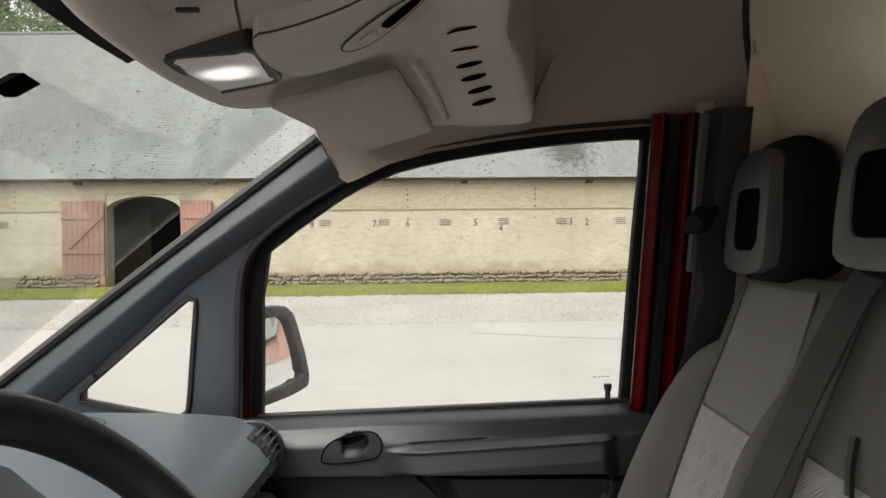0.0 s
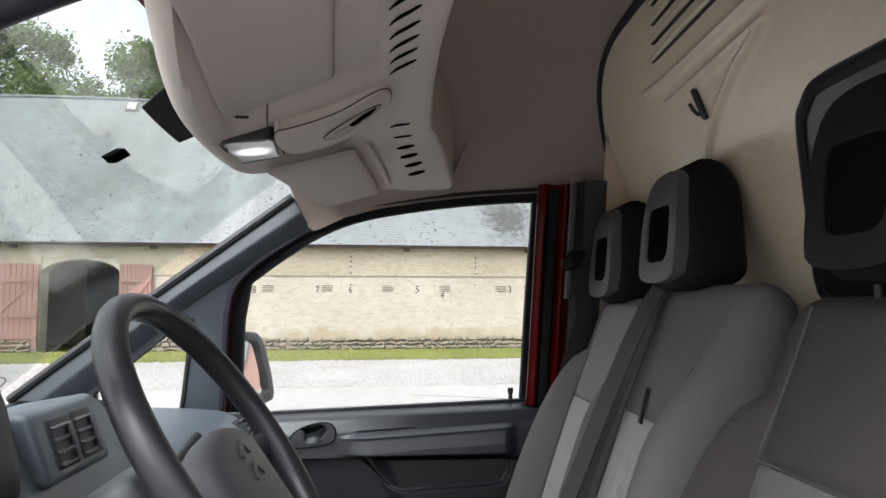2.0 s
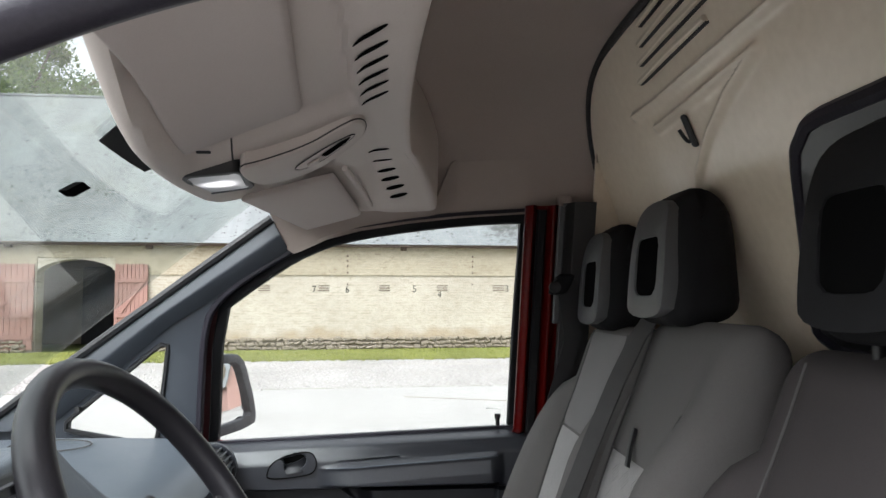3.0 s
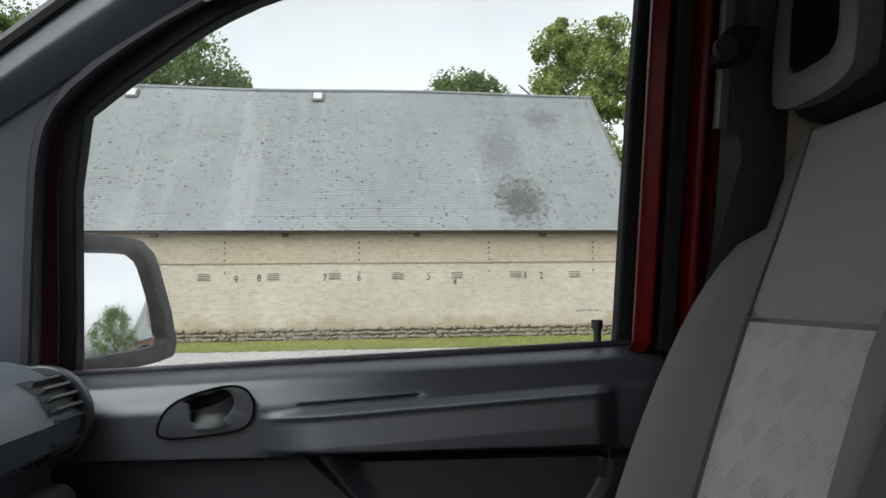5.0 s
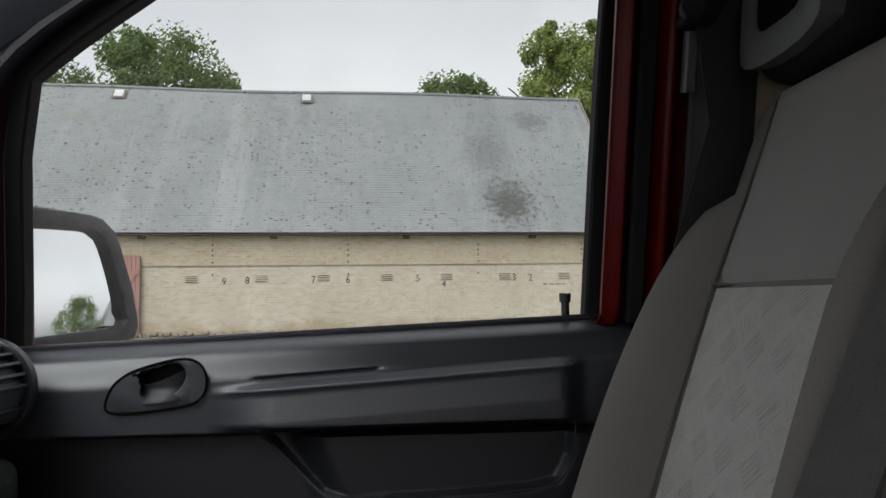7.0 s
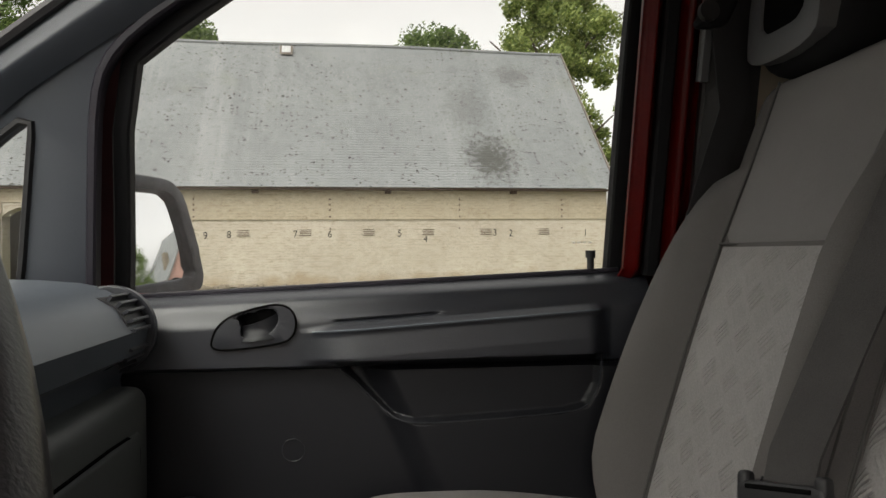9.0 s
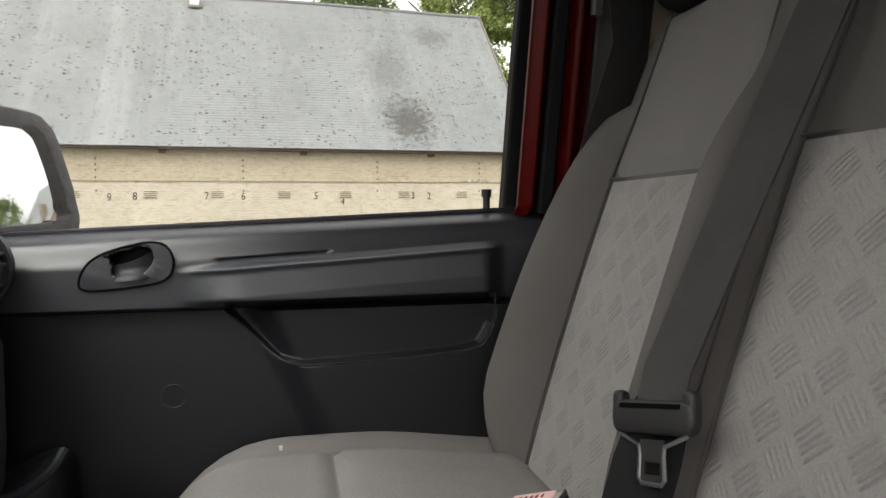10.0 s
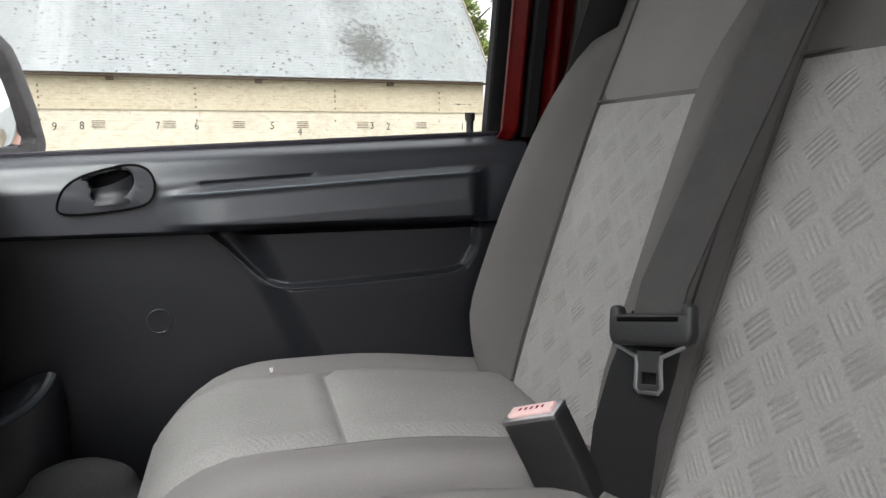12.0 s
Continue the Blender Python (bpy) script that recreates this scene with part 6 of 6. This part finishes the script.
# ---- belts ----
belt = thing("seat_belt", "dark grey seat belt with its tongue hanging between the seats", "seat belt", (0.40, 1.04, 1.2))
ax = Vector((0.35, -0.93, 0.0))
part("webbing", ribbon([((0.600, 0.975, 1.515), ax), ((0.562, 0.972, 1.492), ax), ((0.530, 0.968, 1.45), ax), ((0.488, 0.966, 1.37), ax), ((0.446, 0.974, 1.27), ax), ((0.402, 0.992, 1.15), ax), ((0.366, 1.003, 1.055), ax), ((0.358, 1.001, 1.025), ax)], 0.047), M_webbing, belt, "dark grey woven webbing")
ax2 = Vector((0.75, -0.66, 0.0))
part("lower_webbing", ribbon([((0.366, 1.010, 1.026), ax), ((0.348, 1.004, 0.98), ax2), ((0.332, 1.002, 0.93), ax2), ((0.322, 1.004, 0.82), ax2)], 0.056), M_pad, belt, "black lower webbing")
at_ = Vector((0.345, -0.915, 0.19)).normalized()
g0 = Vector((0.357, 0.999, 1.021))
gn = Vector((-0.93, -0.35, 0.2))
dn = Vector((-0.20, -0.06, -0.97))
dn = (dn - at_ * dn.dot(at_)).normalized()
tong = part("tongue_slide", join(soft_box(0.088, 0.016, 0.028, 0.006, (4, 1, 3), lambda x, y, z: g0 + at_ * x * (1 - 9.0 * max(0, -z - 0.004)) + gn * (y + 0.006) - dn * (z - 0.004)), soft_box(0.012, 0.014, 0.020, 0.005, (1, 1, 1), lambda x, y, z: g0 + at_ * (x - 0.038) + gn * (y + 0.006) - dn * (z + 0.008)), soft_box(0.012, 0.014, 0.020, 0.005, (1, 1, 1), lambda x, y, z: g0 + at_ * (x + 0.038) + gn * (y + 0.006) - dn * (z + 0.008))), M_black, belt, "black plastic tongue grip")
t0 = g0 + gn * 0.010 + dn * 0.012
flat = lambda pts: [t0 + at_ * a + dn * b for a, b in pts]
T_OUT = [(-0.037, 0), (-0.035, 0.006), (-0.0135, 0.015), (-0.0125, 0.022), (-0.0135, 0.041), (-0.010, 0.045), (0.010, 0.045), (0.0135, 0.041), (0.0125, 0.022), (0.0135, 0.015), (0.035, 0.006), (0.037, 0)]
tongue = part("tongue", plate([flat([(-0.0125, 0.010), (0.0125, 0.010), (0.0125, 0.024), (0.0135, 0.041), (0.010, 0.045), (-0.010, 0.045), (-0.0135, 0.041), (-0.0125, 0.024)]), flat([(-0.008, 0.028), (0.008, 0.028), (0.008, 0.038), (-0.008, 0.038)])], gn * -0.003, 0.0006), M_black, belt, "black tongue blade with a square hole", smooth=False)
part("edge", tube(flat(T_OUT), 0.0019, gn, 6), M_chrome, tongue, "bright steel edge")
part("web_slot", soft_box(0.064, 0.002, 0.004, 0.0008, (1, 1, 1), lambda x, y, z: g0 + at_ * x + gn * (y + 0.0142) - dn * (z + 0.005)), M_hollow, belt)
buckle = thing("belt_buckle", "black belt buckle with a pale red press button", "belt buckle", (0.27, 1.03, 0.88))
bd = Vector((-0.42, 0.10, 0.90)).normalized()
bx = Vector((0.55, -0.70, 0.33)).normalized()
by = bd.cross(bx).normalized()
b0 = Vector((0.290, 1.028, 0.874))
part("case", soft_box(0.056, 0.028, 0.10, 0.004, (1, 1, 2), lambda x, y, z: b0 + bx * x + by * y + bd * (z + 0.022)), M_black, buckle, "black buckle case")
part("rim", soft_box(0.056, 0.026, 0.005, 0.001, (1, 1, 1), lambda x, y, z: b0 + bx * x + by * y + bd * (z + 0.0725)), M_chrome, buckle, "thin steel rim")
part("button", soft_box(0.046, 0.015, 0.004, 0.0015, (1, 1, 1), lambda x, y, z: b0 + bx * x + by * y + bd * (z + 0.0760)), M_pink, buckle, "pale red press button")
for k in range(5):
    part("print", soft_box(0.0022, 0.004, 0.0006, 0.0002, (1, 1, 1), lambda x, y, z: b0 + bx * (x + 0.006 * (k - 2)) + by * y + bd * (z + 0.0782)), M_red, buckle)
door_belt = thing("seat_belt", "black seat belt running down the passenger door pillar", "seat belt", (0.52, 1.38, 1.5))
ring = part("belt_guide", soft_box(0.046, 0.030, 0.050, 0.012, (2, 2, 2), lambda x, y, z: (0.490 + x + 0.5 * z, 1.375 + y, 1.555 + z)), M_pad, door_belt, "black belt guide")
part("bolt_cover", tube([(0.470, 1.352, 1.548), (0.470, 1.362, 1.548)], 0.014, (0, 0, 1), 12), M_black, ring)
part("webbing", ribbon([((0.50, 1.37, 1.56), (0.9, 0, 0.3)), ((0.520, 1.385, 1.43), (0.9, 0, 0.3)), ((0.490, 1.41, 1.31), (0.9, 0, 0.3)), ((0.455, 1.425, 1.17), (0.9, 0, 0.2)), ((0.43, 1.43, 0.8), (1, 0, 0))], 0.047), M_black, door_belt, "black webbing")
driver_belt = thing("seat_belt", "black seat belt on the driver's door pillar", "seat belt", (0.5, 0.12, 1.5))
part("belt_guide", soft_box(0.05, 0.03, 0.06, 0.012, (2, 2, 2), lambda x, y, z: (0.455 + x, 0.135 + y, 1.60 + z)), M_black, driver_belt, "black belt guide")
part("webbing", ribbon([((0.455, 0.14, 1.60), (0.9, 0.2, 0.0)), ((0.445, 0.11, 1.40), (0.9, 0.2, 0)), ((0.44, 0.08, 1.1), (1, 0, 0)), ((0.45, 0.07, 0.7), (1, 0, 0))], 0.047), M_black, driver_belt, "black webbing")

# ---- coat hook and floor things ----
hook = thing("coat_hook", "small black plastic coat hook on the bulkhead", "hook", on_bulk(0.888, 1.81))
part("plate", soft_box(0.010, 0.015, 0.056, 0.005, (1, 1, 2), lambda x, y, z: on_bulk(0.885 + y, 1.812 + z, 0.006) + Vector((x, 0, 0))), M_black, hook)
part("prong", tube(rounded([on_bulk(0.888, 1.798, 0.008), on_bulk(0.892, 1.793, 0.012), on_bulk(0.895, 1.802, 0.016), on_bulk(0.897, 1.816, 0.018)], False, 2), 0.0036, (0, 1, 0), 8), M_black, hook)
for label, cx, cy, r, mat in (("tiny pale crumb lying on the passenger seat cushion", 0.042, 1.400, 0.0045, M_white), ("tiny dark speck of dirt on the passenger seat cushion", 0.014, 1.231, 0.005, M_black), ("tiny dark speck of dirt on the passenger seat cushion", 0.252, 1.216, 0.0035, M_black)):
    crumb = thing("crumb", label, "crumb", (cx, cy, 0.87))
    part("flake", soft_box(r, r * 0.8, 0.006, 0.0010, (1, 1, 1), lambda x, y, z: (cx + x * (1 + 60 * z), cy + y, (0.887 if cy > 1.3 else 0.880 if cx < 0.1 else 0.866) + z)), mat, crumb)
gaiter = thing("rubber_gaiter", "ribbed black rubber gaiter standing on the cab floor", "gaiter", (-0.205, 1.335, 0.46))
rows = []
for k in range(73):
    f = k / 72
    r = 0.118 * math.sqrt(max(0.0, 1 - (max(0.0, f - 0.45) / 0.55) ** 2)) * (1 + 0.08 * math.sin(k * 0.75))
    rows.append([(-0.205 + 0.03 * f + r * math.cos(a), 1.335 + 0.62 * r * math.sin(a), 0.46 + 0.36 * f - 0.05 * r * math.cos(a)) for a in np.linspace(0, 2 * math.pi, 33)])
part("bellows", sheet(rows), M_carpet, gaiter, "ribbed rubber folds")
